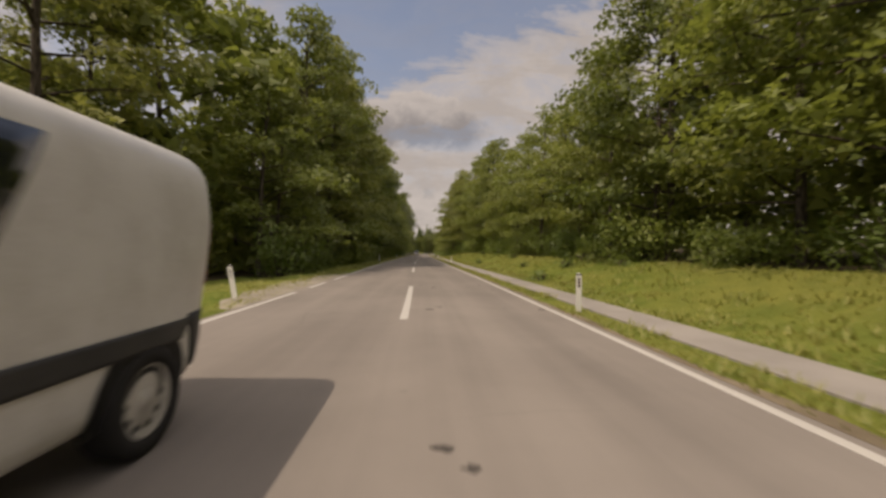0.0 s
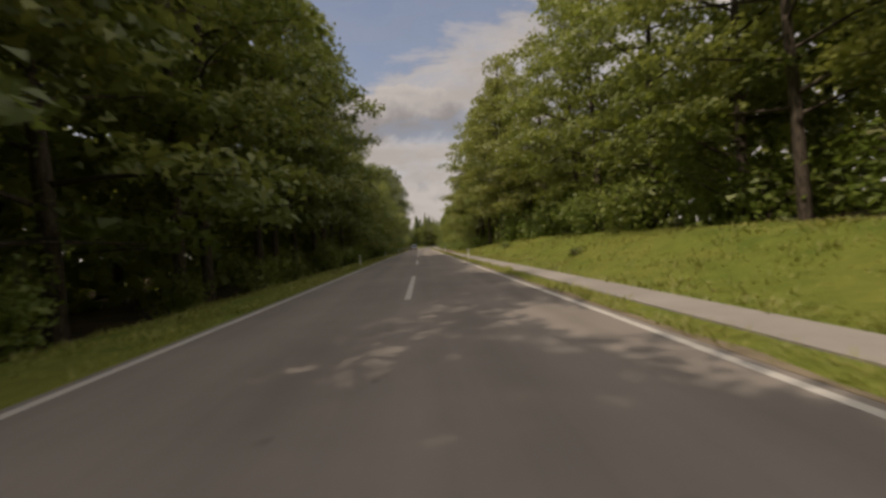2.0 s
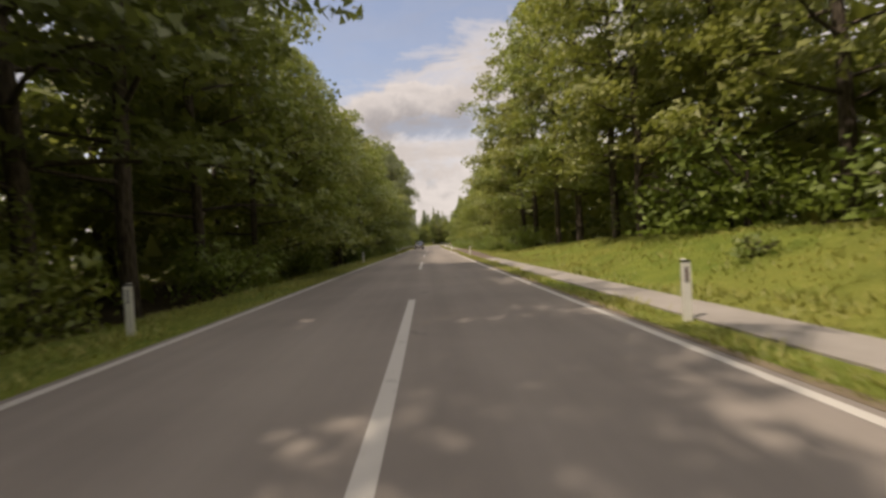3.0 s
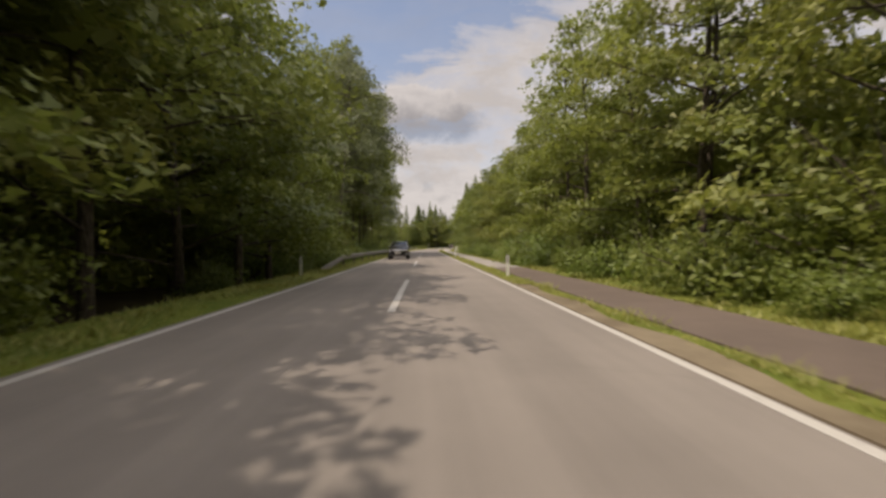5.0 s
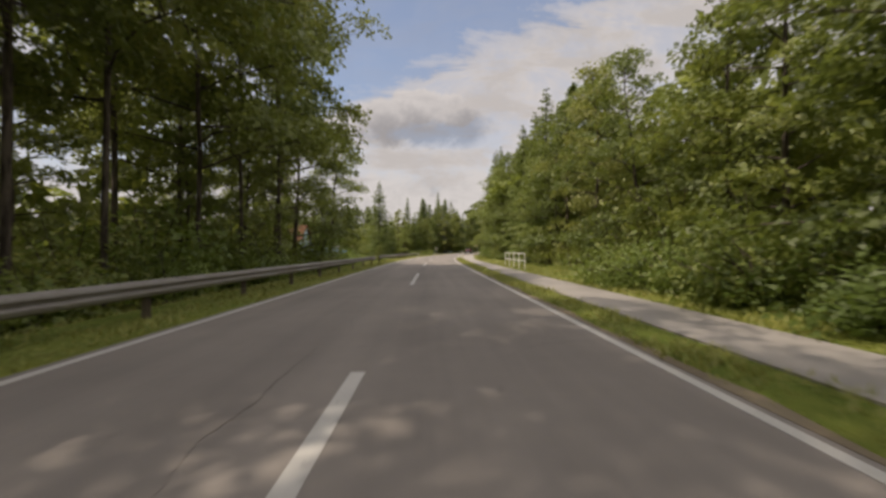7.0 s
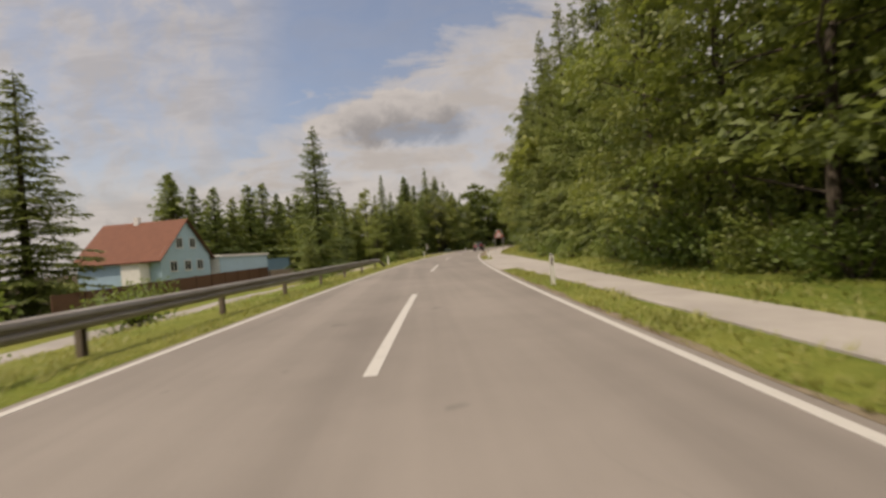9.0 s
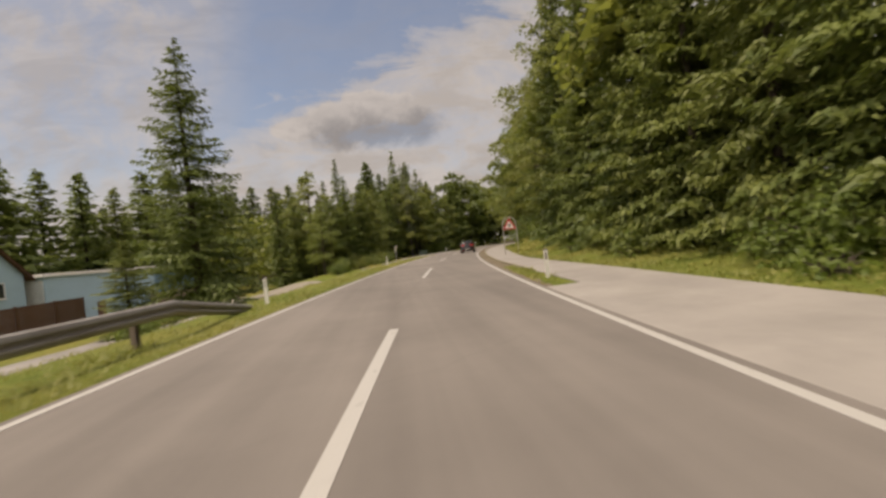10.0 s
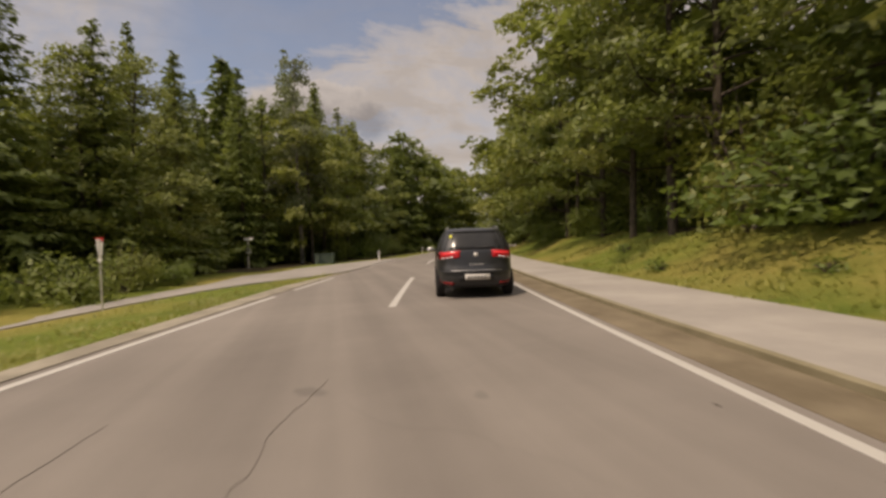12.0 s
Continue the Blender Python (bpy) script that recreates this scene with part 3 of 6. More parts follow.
for k, crack in enumerate(((162.6, 166.8, -0.57, -0.66, 0.022), (240, 250, -0.25, 0.25, 0.006), (277.4, 279.2, -1.55, -1.58, 0.008), (277.6, 280.0, -0.26, -0.22, 0.006))):
    road_crack(k, *crack)
for a, b, mat, label in ((-100, 94, PATH_ASPHALT, "narrow light grey asphalt footpath"), (94, 136.3, BROWN_ASPHALT, "brownish asphalt cycle path"), (136.3, 207, PATH_ASPHALT, "light grey asphalt cycle path"), (207, 440, PALE_SUNLIT_ASPHALT, "pale sunlit asphalt cycle path")):
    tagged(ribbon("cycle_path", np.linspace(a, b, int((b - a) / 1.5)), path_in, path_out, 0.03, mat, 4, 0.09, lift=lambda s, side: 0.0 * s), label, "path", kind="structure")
tagged(ribbon("driveway", np.linspace(227.5, 241, 14), lambda s: 0 * s + 3.36, lambda s: path_in(s) + 0.004, 0.003, PALE_SUNLIT_ASPHALT, 3, 0.08, lift=lambda s, side: 0.028 * np.clip((side - 3.4) / (path_in(s) - 3.4), 0, 1)), "asphalt driveway mouth joining the path", "driveway", kind="structure")
tagged(ribbon("gravel_strip", np.linspace(250, 430, 92), 3.36, lambda s: path_in(s) - 0.12, 0.006, DIRT, 3, 0.06), "brown dirt strip between road and path", "dirt", kind="structure")
tagged(ribbon("side_lane", np.linspace(190, 315, 90), lambda s: -lane_out(s), lambda s: -lane_in(s), 0.04, PATH_ASPHALT, 6, 0.16, lift=ground_z), "narrow asphalt side lane below the verge", "road", kind="structure")
tagged(ribbon("dirt_verge", np.linspace(110, 127, 24), lambda s: 0 * s + 3.36, lambda s: 3.78 + 0.13 * np.sin(s * 1.7) + 0.06 * np.sin(s * 4.1), 0.02, DIRT, 3, 0.07), "bare sandy verge beside the road edge", "dirt", kind="structure")
tagged(ribbon("verge_rim", np.linspace(-100, 227.4, 330), lambda s: 0 * s + 3.36, lambda s: 3.50 + 0.05 * np.sin(s * 1.3) + 0.05 * np.sin(s * 3.7 + 1), 0.006, DIRT, 3, 0.07), "thin sandy rim between asphalt and grass", "dirt", kind="structure")
tagged(ribbon("verge_rim", np.linspace(241, 250, 20), lambda s: 0 * s + 3.36, lambda s: 3.56 + 0.06 * np.sin(s * 1.3) + 0.05 * np.sin(s * 3.7 + 1), 0.006, DIRT, 3, 0.07), "thin sandy rim between asphalt and grass", "dirt", kind="structure")
tagged(ribbon("gravel_mouth", np.linspace(-3, 11.5, 30), lambda s: -3.55 - 1.25 * np.sqrt(np.clip(1 - ((s - 4.2) / 7.3) ** 2, 0, 1)) - 0.08 * np.sin(s * 3.1), -3.49, 0.004, GRAVEL, 4, 0.04), "worn gravel patch at a field entrance", "gravel", kind="structure")
tagged(ribbon("shoulder", np.linspace(256, 296, 40), lambda s: -shoulder(s), lambda s: 0 * s - 3.5, 0.014, GRAVEL, 3, 0.08), "pale gravel shoulder beside the road edge", "shoulder", kind="structure")
tagged(ribbon("gravel_yard", np.linspace(264, 291, 24), -46.0, lambda s: -np.maximum(lane_out(s) + 0.02, nodes(s, ((276, 13.9), (279, 17.0), (283, 24.0), (287, 30.2), (291, 36.0)))), 0.05, GRAVEL, 14, 0.2, lift=ground_z), "pale gravel yard with stored material", "yard", kind="structure")


# ---- plants ----
def leaf_quads(rng, centres, long, wide, lean_out=None, droop=0.0):
    """Diamond leaves round the centres, turned at random, partly facing outwards and up."""
    count = len(centres)
    n = rng.normal(size=(count, 3))
    if lean_out is not None:
        n = n * 0.75 + lean_out
    n /= np.linalg.norm(n, axis=1)[:, None] + 1e-9
    d = rng.normal(size=(count, 3)) + np.array((0, 0, -droop))
    d -= (d * n).sum(1)[:, None] * n
    d /= np.linalg.norm(d, axis=1)[:, None] + 1e-9
    e = np.cross(n, d)
    size = rng.uniform(0.65, 1.3, (count, 1))
    l, w = d * long * size / 2, e * wide * size / 2
    return np.stack([centres - l * 0.8 + w, centres + l, centres - l * 0.8 - w], 1)


def tube_arrays(points, radii, sides):
    """Vertices and faces of one tapered limb."""
    pts = np.asarray(points, float)
    d = np.gradient(pts, axis=0)
    d /= np.linalg.norm(d, axis=1)[:, None] + 1e-9
    ref = np.array((0.31, 0.95, 0.02))
    a = np.cross(d, ref)
    a /= np.linalg.norm(a, axis=1)[:, None] + 1e-9
    c = np.cross(d, a)
    ang = np.arange(sides) * math.tau / sides
    ring = np.cos(ang)[None, :, None] * a[:, None] + np.sin(ang)[None, :, None] * c[:, None]
    verts = pts[:, None] + ring * np.asarray(radii, float)[:, None, None]
    faces = [(i * sides + k, i * sides + (k + 1) % sides, (i + 1) * sides + (k + 1) % sides, (i + 1) * sides + k) for i in range(len(pts) - 1) for k in range(sides)]
    return verts.reshape(-1, 3), faces


def join_tubes(tubes):
    verts, faces, base = [], [], 0
    for v, f in tubes:
        verts.append(v)
        faces += [tuple(i + base for i in q) for q in f]
        base += len(v)
    return np.concatenate(verts), faces


def broadleaf(seed, height, spread, base, limbs, leaves, leaf, mat, bark, label, lean=0.0, droop=0.0, clump=1.0, stout=1.0):
    """A tree with a tapered trunk, limbs, and leaves in flat sprays with gaps between them."""
    rng = np.random.default_rng(seed)
    tree = tagged(new("tree"), label, "tree")
    tz = np.linspace(0, height * 0.93, 9)
    bend = rng.normal(0, 0.16, (2, 9)).cumsum(1) * (tz / height)
    trunk = np.stack([bend[0] + lean * tz * 0.1, bend[1], tz], 1)
    r0 = (height * 0.0072 + 0.03) * stout
    tubes = [tube_arrays(trunk - np.array((0, 0, 0.35)) * (np.arange(9) == 0)[:, None], np.linspace(r0 * 1.15, 0.03, 9), 8)]
    sprays, away, sizes = [], [], []
    for k in range(limbs):
        f = base + (1 - base) * ((k + rng.uniform(0, 0.9)) / limbs) ** 0.9
        z = min(f, 0.97) * height * 0.93
        root = np.array([np.interp(z, tz, trunk[:, 0]), np.interp(z, tz, trunk[:, 1]), z])
        az = k * 2.399 + rng.uniform(-0.5, 0.5)
        q = (f - base) / (1 - base)
        reach = spread * (1.0 - 0.85 * max(0.0, q - 0.35) ** 1.3 / 0.57) * rng.uniform(0.62, 1.18)
        reach = max(reach, 0.7)
        rise = rng.uniform(0.1, 0.5) + 0.95 * q * q
        t = np.linspace(0, 1, 4)
        out = np.stack([np.cos(az + 0.3 * t) * reach * t, np.sin(az + 0.3 * t) * reach * t, reach * rise * t - (droop + 0.12) * reach * t * t], 1)
        limb = root + out + rng.normal(0, 0.06, (4, 3)) * t[:, None]
        tubes.append(tube_arrays(limb, np.linspace(r0 * (0.42 - 0.25 * q) + 0.015, 0.012, 4), 3))
        for j in range(3 + int(reach * 1.6)):
            u = rng.uniform(0.3, 1.05)
            at = root + np.array([np.interp(u, t, out[:, m]) for m in range(3)]) * max(1, u)
            fork = az + 0.3 + rng.choice((-1, 1)) * rng.uniform(0.5, 1.3)
            arm = rng.uniform(0.0, 0.5) * reach * (1.15 - 0.6 * u)
            end = at + np.array((math.cos(fork) * arm, math.sin(fork) * arm, rng.uniform(-0.12, 0.3) * arm)) + rng.normal(0, 0.12, 3)
            sprays.append(end)
            way = np.array((math.cos(az), math.sin(az))) + np.array((math.cos(fork), math.sin(fork))) * 0.6
            away.append(way / np.linalg.norm(way))
            sizes.append(clump * rng.uniform(0.4, 0.95) * (0.7 + 0.3 * reach / spread))
            if j % 6 == 0:
                tubes.append(tube_arrays(np.stack([at, end]), [0.022, 0.007], 3))
    sprays, away, sizes = np.array(sprays), np.array(away), np.array(sizes)
    pick = rng.choice(len(sprays), leaves, p=sizes ** 2 / (sizes ** 2).sum())
    rad, ang = np.sqrt(rng.uniform(0, 1, leaves)) ** 0.9, rng.uniform(0, math.tau, leaves)
    r = sizes[pick]
    off = np.stack([rad * np.cos(ang) * r * 1.12, rad * np.sin(ang) * r * 1.12, rng.normal(0, 0.24, leaves) * r + 0.35 * r * (1 - rad ** 2)], 1)
    off[:, 2] -= 0.28 * (off[:, :2] * away[pick]).sum(1)
    if droop:
        off[:, 2] -= droop * rng.uniform(0, 1.9, leaves)
    at = sprays[pick] + off
    at[:, 2] = np.maximum(at[:, 2], 0.1)
    outward = np.concatenate([away[pick], np.zeros((leaves, 1))], 1)
    crown = leaves_mesh("crown", leaf_quads(rng, at, leaf, leaf * 0.66, outward * 0.55 + np.array((0, 0, 0.85)), droop), mat)
    under(new("crown", crown), tree)
    v, f = join_tubes(tubes)
    under(new("trunk", mesh_from("trunk", v, f, bark, True)), tree)
    return tree


def spruce(seed, height, spread, label, bare=0.04, gap=0.62, leaf=0.34, twigs=6.0, pieces=3, slim=0.2):
    """A conifer: tiers of drooping boughs, each a fan of hanging twigs."""
    rng = np.random.default_rng(seed)
    tree = tagged(new("tree"), label, "tree")
    z0 = np.linspace(-0.3, height, 7)
    tubes = [tube_arrays(np.stack([0 * z0, 0 * z0, z0], 1), np.linspace(height * 0.011 + 0.03, 0.012, 7), 8)]
    at, way = [], []
    z = height * bare + 0.25
    while z < height * 0.985:
        q = z / height
        count = int(rng.integers(6, 9)) if q < 0.85 else 5
        turn = rng.uniform(0, math.tau)
        for k in range(count):
            az = turn + k * math.tau / count + rng.uniform(-0.3, 0.3)
            reach = spread * (1 - q) ** 0.85 * rng.uniform(0.62, 1.15) + 0.14
            t = np.linspace(0, 1, 5)
            sag = rng.uniform(0.22, 0.5) * (1 - q) - 0.3 * q
            lift = rng.uniform(0.0, 0.25)
            pts = np.stack([np.cos(az) * reach * t, np.sin(az) * reach * t, z + rng.uniform(-0.55, 0.55) * gap + reach * (-sag * t - 0.1 * t * t * (1 - q) + lift * t ** 3)], 1)
            if q < 0.75 and k % 4 == 0 and pieces > 1:
                tubes.append(tube_arrays(pts, np.linspace(0.014 + 0.014 * (1 - q), 0.004, 5), 3))
            steps = max(3, int(reach * twigs))
            ahead, aside = np.array((math.cos(az), math.sin(az), 0)), np.array((-math.sin(az), math.cos(az), 0))
            u = (np.arange(steps) + rng.uniform(0.1, 1.0, steps)) / steps
            spine = np.stack([np.interp(u, t, pts[:, m]) for m in range(3)], 1)
            long = (0.40 * reach * (1.06 - u) ** 0.8 + 0.08) * rng.uniform(0.7, 1.2, steps)
            for side in (-1, 1):
                for j in range(pieces):
                    v = (j + rng.uniform(0.1, 0.9, steps)) / pieces
                    p = spine + (aside * side * 0.8 + ahead * 0.6) * (v * long)[:, None]
                    p[:, 2] -= long * v * v * rng.uniform(0.2, 0.7, steps) + 0.04 * rng.uniform(0, 1, steps)
                    at.append(p)
                    d = np.tile(ahead * 0.6 + aside * side * 0.7, (steps, 1)) + rng.normal(0, 0.25, (steps, 3))
                    d[:, 2] -= rng.uniform(0.1, 1.0, steps) * (0.5 + 0.5 * (1 - q))
                    way.append(d)
        z += gap * rng.uniform(0.75, 1.2) * (0.5 + 0.6 * (1 - q))
    at, way = np.concatenate(at), np.concatenate(way)
    way /= np.linalg.norm(way, axis=1)[:, None]
    n = rng.normal(size=way.shape) * 0.45 + np.array((0, 0, 1.0))
    e = np.cross(n, way)
    e /= np.linalg.norm(e, axis=1)[:, None] + 1e-9
    size = rng.uniform(0.65, 1.25, (len(at), 1)) * leaf * (0.55 + 0.45 * (1 - at[:, 2:3] / height))
    l, w = way * size * 0.6, e * size * slim
    crown = leaves_mesh("crown", np.stack([at - l * 0.7 + w, at + l, at - l * 0.7 - w], 1), NEEDLE)
    under(new("crown", crown), tree)
    v, f = join_tubes(tubes)
    under(new("trunk", mesh_from("trunk", v, f, BARK, True)), tree)
    return tree


def shrub(seed, height, spread, leaves, leaf, mat, label):
    rng = np.random.default_rng(seed)
    bush = tagged(new("bush"), label, "bush")
    tubes, centres = [], []
    for k in range(15):
        az, out = rng.uniform(0, math.tau), spread * rng.uniform(0.15, 0.95)
        top = np.array((math.cos(az) * out, math.sin(az) * out, height * rng.uniform(0.45, 1.0) * (1.05 - 0.45 * (out / spread) ** 2)))
        mid = top * np.array((0.4, 0.4, 0.55)) + rng.normal(0, 0.08, 3)
        tubes.append(tube_arrays(np.array([(0.1 * math.cos(az), 0.1 * math.sin(az), -0.1), mid, top]), [0.035, 0.022, 0.008], 4))
        for j in range(5):
            u = rng.uniform(0.2, 1.0)
            centres.append(top * np.array((0.55 + 0.45 * u, 0.55 + 0.45 * u, u)) + rng.normal(0, 0.16, 3))
    centres = np.array(centres)
    pick = rng.integers(0, len(centres), leaves)
    off = rng.normal(size=(leaves, 3))
    off /= np.linalg.norm(off, axis=1)[:, None]
    at = centres[pick] + off * rng.uniform(0, 1, (leaves, 1)) ** 0.5 * np.array((0.55, 0.55, 0.4)) * (spread / 1.6)
    at[:, 2] = np.maximum(at[:, 2], 0.04)
    outward = at - np.array((0, 0, height * 0.3))
    outward /= np.linalg.norm(outward, axis=1)[:, None] + 1e-9
    under(new("foliage", leaves_mesh("foliage", leaf_quads(rng, at, leaf, leaf * 0.6, outward * 0.8 + np.array((0, 0, 0.4))), mat)), bush)
    v, f = join_tubes(tubes)
    under(new("stem", mesh_from("stem", v, f, BARK, True)), bush)
    return bush


GREEN_TREE = "tall leafy deciduous tree at the forest edge"
MODELS = {
    "edge_a": broadleaf(11, 16, 3.9, 0.10, 30, 9400, 0.25, LEAF_BEECH, BARK, GREEN_TREE),
    "edge_b": broadleaf(12, 16, 3.6, 0.14, 28, 8600, 0.25, LEAF_ASH, BARK, GREEN_TREE),
    "edge_c": broadleaf(13, 16, 4.2, 0.08, 32, 9800, 0.25, LEAF_BEECH, BARK, GREEN_TREE, lean=0.3),
    "high_a": broadleaf(51, 22, 4.5, 0.10, 40, 11800, 0.28, LEAF_BEECH, BARK, GREEN_TREE),
    "high_b": broadleaf(52, 22, 4.2, 0.16, 38, 11200, 0.28, LEAF_ASH, BARK, GREEN_TREE, lean=-0.2),
    "high_c": broadleaf(53, 22, 4.6, 0.10, 40, 9600, 0.32, LEAF_BEECH, BARK, GREEN_TREE),
    "high_d": broadleaf(54, 22, 4.3, 0.14, 38, 9000, 0.32, LEAF_ASH, BARK, GREEN_TREE, lean=0.2),
    "open_a": broadleaf(14, 16, 3.2, 0.30, 24, 7600, 0.23, LEAF_ASH, BARK, "slender deciduous tree with open crown and visible trunk"),
    "open_b": broadleaf(15, 16, 2.9, 0.34, 22, 7200, 0.23, LEAF_BEECH, BARK, "slender deciduous tree with open crown and visible trunk", lean=-0.3),
    "willow": broadleaf(16, 16, 4.6, 0.33, 34, 17000, 0.2, LEAF_WILLOW, BARK, "large grey-green willow with drooping outer twigs", lean=0.5, droop=0.5, clump=1.05),
    "birch": broadleaf(17, 16, 2.6, 0.3, 20, 5000, 0.22, LEAF_WILLOW, BIRCH_BARK, "pale thin-crowned birch among spruces", droop=0.3, clump=0.8),
    "back_a": broadleaf(18, 16, 4.0, 0.10, 18, 3400, 0.6, LEAF_BEECH, BARK, "dark deciduous tree inside the forest", clump=1.3),
    "back_b": broadleaf(19, 16, 4.2, 0.12, 18, 3400, 0.6, LEAF_ASH, BARK, "dark deciduous tree inside the forest", clump=1.3),
    "spruce_a": spruce(21, 16, 3.2, "dark green spruce with drooping branches", leaf=0.48, pieces=2, slim=0.25, twigs=5.2),
    "spruce_b": spruce(22, 16, 2.8, "dark green spruce with drooping branches", leaf=0.48, pieces=2, slim=0.25, twigs=5.2),
    "spruce_c": spruce(23, 16, 3.7, "broad dark green spruce with low branches", leaf=0.48, pieces=2, slim=0.25, twigs=5.2),
    "fir_a": spruce(25, 16, 3.4, "dense dark green spruce with hanging twigs", leaf=0.30, twigs=6.4, gap=0.56, slim=0.23, pieces=4),
    "fir_b": spruce(26, 16, 3.0, "dense dark green spruce with hanging twigs", leaf=0.30, twigs=6.8, gap=0.56, slim=0.23, pieces=4),
    "tall_a": broadleaf(27, 16, 3.4, 0.20, 34, 12500, 0.2, LEAF_ASH, BARK, "tall deciduous tree, trunk bare below the crown", clump=0.8, stout=0.45),
    "tall_b": broadleaf(28, 16, 3.1, 0.24, 32, 11500, 0.2, LEAF_BEECH, BARK, "tall deciduous tree, trunk bare below the crown", lean=-0.2, clump=0.8, stout=0.45),
    "far_a": broadleaf(35, 16, 4.0, 0.10, 24, 5600, 0.36, LEAF_BEECH, BARK, GREEN_TREE),
    "far_b": broadleaf(36, 16, 3.7, 0.14, 22, 5000, 0.36, LEAF_ASH, BARK, GREEN_TREE),
    "spruce_back": spruce(24, 16, 3.6, "distant dark spruce in the forest", gap=0.8, leaf=0.8, twigs=4.5, pieces=1, slim=0.3),
    "bush_a": shrub(31, 2.4, 1.9, 2150, 0.155, LEAF_BUSH, "dense leafy green bush at the forest edge"),
    "bush_b": shrub(32, 1.6, 1.5, 2000, 0.14, LEAF_BUSH, "low leafy green shrub beside the grass"),
    "weed": shrub(34, 0.45, 0.55, 170, 0.15, LEAF_BUSH, "broad-leaved green weed in the grass"),
    "bush_c": shrub(33, 3.4, 2.2, 2400, 0.175, LEAF_BEECH, "tall dense bush under the trees"),
}
MODEL_HEIGHT = {k: 16.0 for k in MODELS}
MODEL_HEIGHT |= {"bush_a": 2.4, "bush_b": 1.6, "bush_c": 3.4, "weed": 0.45, "high_a": 22.0, "high_b": 22.0, "high_c": 22.0, "high_d": 22.0}
USED = set()
plant_rng = random.Random(5)


def plant(kind, s, side, height, width=1.0, group="", turn=None):
    """Stands a plant of that height at a place beside the road."""
    k = height / MODEL_HEIGHT[kind]
    m = spot(s, side) @ Matrix.Rotation(plant_rng.uniform(0, math.tau) if turn is None else radians(turn), 4, "Z")
    m = m @ Matrix.Diagonal((k * width, k * width, k, 1))
    if kind in USED:
        ob = copy_thing(MODELS[kind], m)
        ob.matrix_basis = m
    else:
        ob = MODELS[kind]
        ob.matrix_basis = m
        USED.add(kind)
    if group:
        tagged(ob, group=group)
    return ob


def row(s0, s1, gap, side, jitter, heights, kinds, width=(1.0, 1.25), group="forest edge"):
    s = s0
    while s < s1:
        kind = plant_rng.choice(kinds)
        plant(kind, s + plant_rng.uniform(-0.3, 0.3) * gap, side + plant_rng.uniform(-jitter, jitter), plant_rng.uniform(*heights), plant_rng.uniform(*width), group)
        s += gap * plant_rng.uniform(0.8, 1.2)


EDGE = ("edge_a", "edge_b", "edge_c")
OPEN = ("open_a", "open_b", "edge_b")
HIGH = ("high_a", "high_b")
SHADY = ("high_c", "high_d")
BACK = ("back_a", "back_b")
FAR = ("far_a", "far_b")
NEAR_FIR = ("fir_a", "fir_b")
FIR = ("spruce_a", "spruce_b", "spruce_c")
BUSH = ("bush_a", "bush_b", "bush_c")
# left of the road
row(5, 14, 4.6, -15.5, 0.8, (19, 22), SHADY, (1.0, 1.15))
row(-8, 5, 6.0, -24.0, 1.0, (15, 18), EDGE)
row(12.5, 19, 4.2, -9.2, 0.3, (13.5, 15.5), EDGE)
row(20.5, 33, 4.0, -8.6, 0.4, (21, 24), SHADY, (1.0, 1.15))
row(35, 50, 4.0, -8.4, 0.4, (22, 25), SHADY, (1.0, 1.15))
row(52, 62, 4.4, -8.6, 0.4, (22, 25), SHADY, (1.0, 1.15))
row(63, 84, 4.2, -8.6, 0.5, (22, 25), SHADY, (0.95, 1.1))
row(87, 112, 4.6, -8.2, 0.5, (14.5, 16.5), EDGE, (1.0, 1.2))
row(113, 138, 4.0, -7.9, 0.4, (15.5, 17.5), EDGE, (1.05, 1.2))
row(122, 145, 5.0, -12.2, 0.5, (15, 18), EDGE, (1.0, 1.2))
row(16, 86, 7.5, -14.5, 1.0, (21, 24), BACK, (0.9, 1.1))
row(88, 138, 6.5, -13.5, 1.0, (16, 19), BACK, (1.2, 1.5))
row(10, 136, 6.6, -6.9, 0.5, (1.8, 3.6), ("bush_a", "bush_c", "bush_c"), (0.9, 1.2), "forest edge shrubs")
plant("willow", 158.5, -8.4, 24.0, 0.8, turn=0)
row(141, 152, 4.4, -9.8, 0.4, (12.5, 14.5), EDGE, (1.0, 1.2))
row(138, 157, 5.0, -14.5, 0.6, (13, 16), FAR, (1.0, 1.2))
row(162, 187, 4.2, -8.8, 0.5, (26, 30), ("tall_a", "tall_b"), (0.75, 0.9))
row(163, 190, 7.5, -12.4, 0.8, (27, 31), ("tall_a", "tall_b"), (0.8, 0.95))
row(161, 190, 6.0, -10.8, 0.5, (8, 12), OPEN, (0.95, 1.1))
row(140, 200, 4.6, -9.8, 0.6, (3.6, 5.2), ("bush_c", "bush_c", "bush_a"), (1.0, 1.2), "shrubs behind the guard rail")
row(192, 205, 5.0, -10.0, 0.8, (14, 17), OPEN, (1.0, 1.2))
row(158, 204, 9.0, -16.5, 1.5, (12, 15), ("open_a", "back_a"), (1.0, 1.2))
row(138, 200, 5.6, -7.4, 0.6, (1.2, 2.6), ("bush_a", "bush_c"), (1.0, 1.3), "shrubs behind the guard rail")
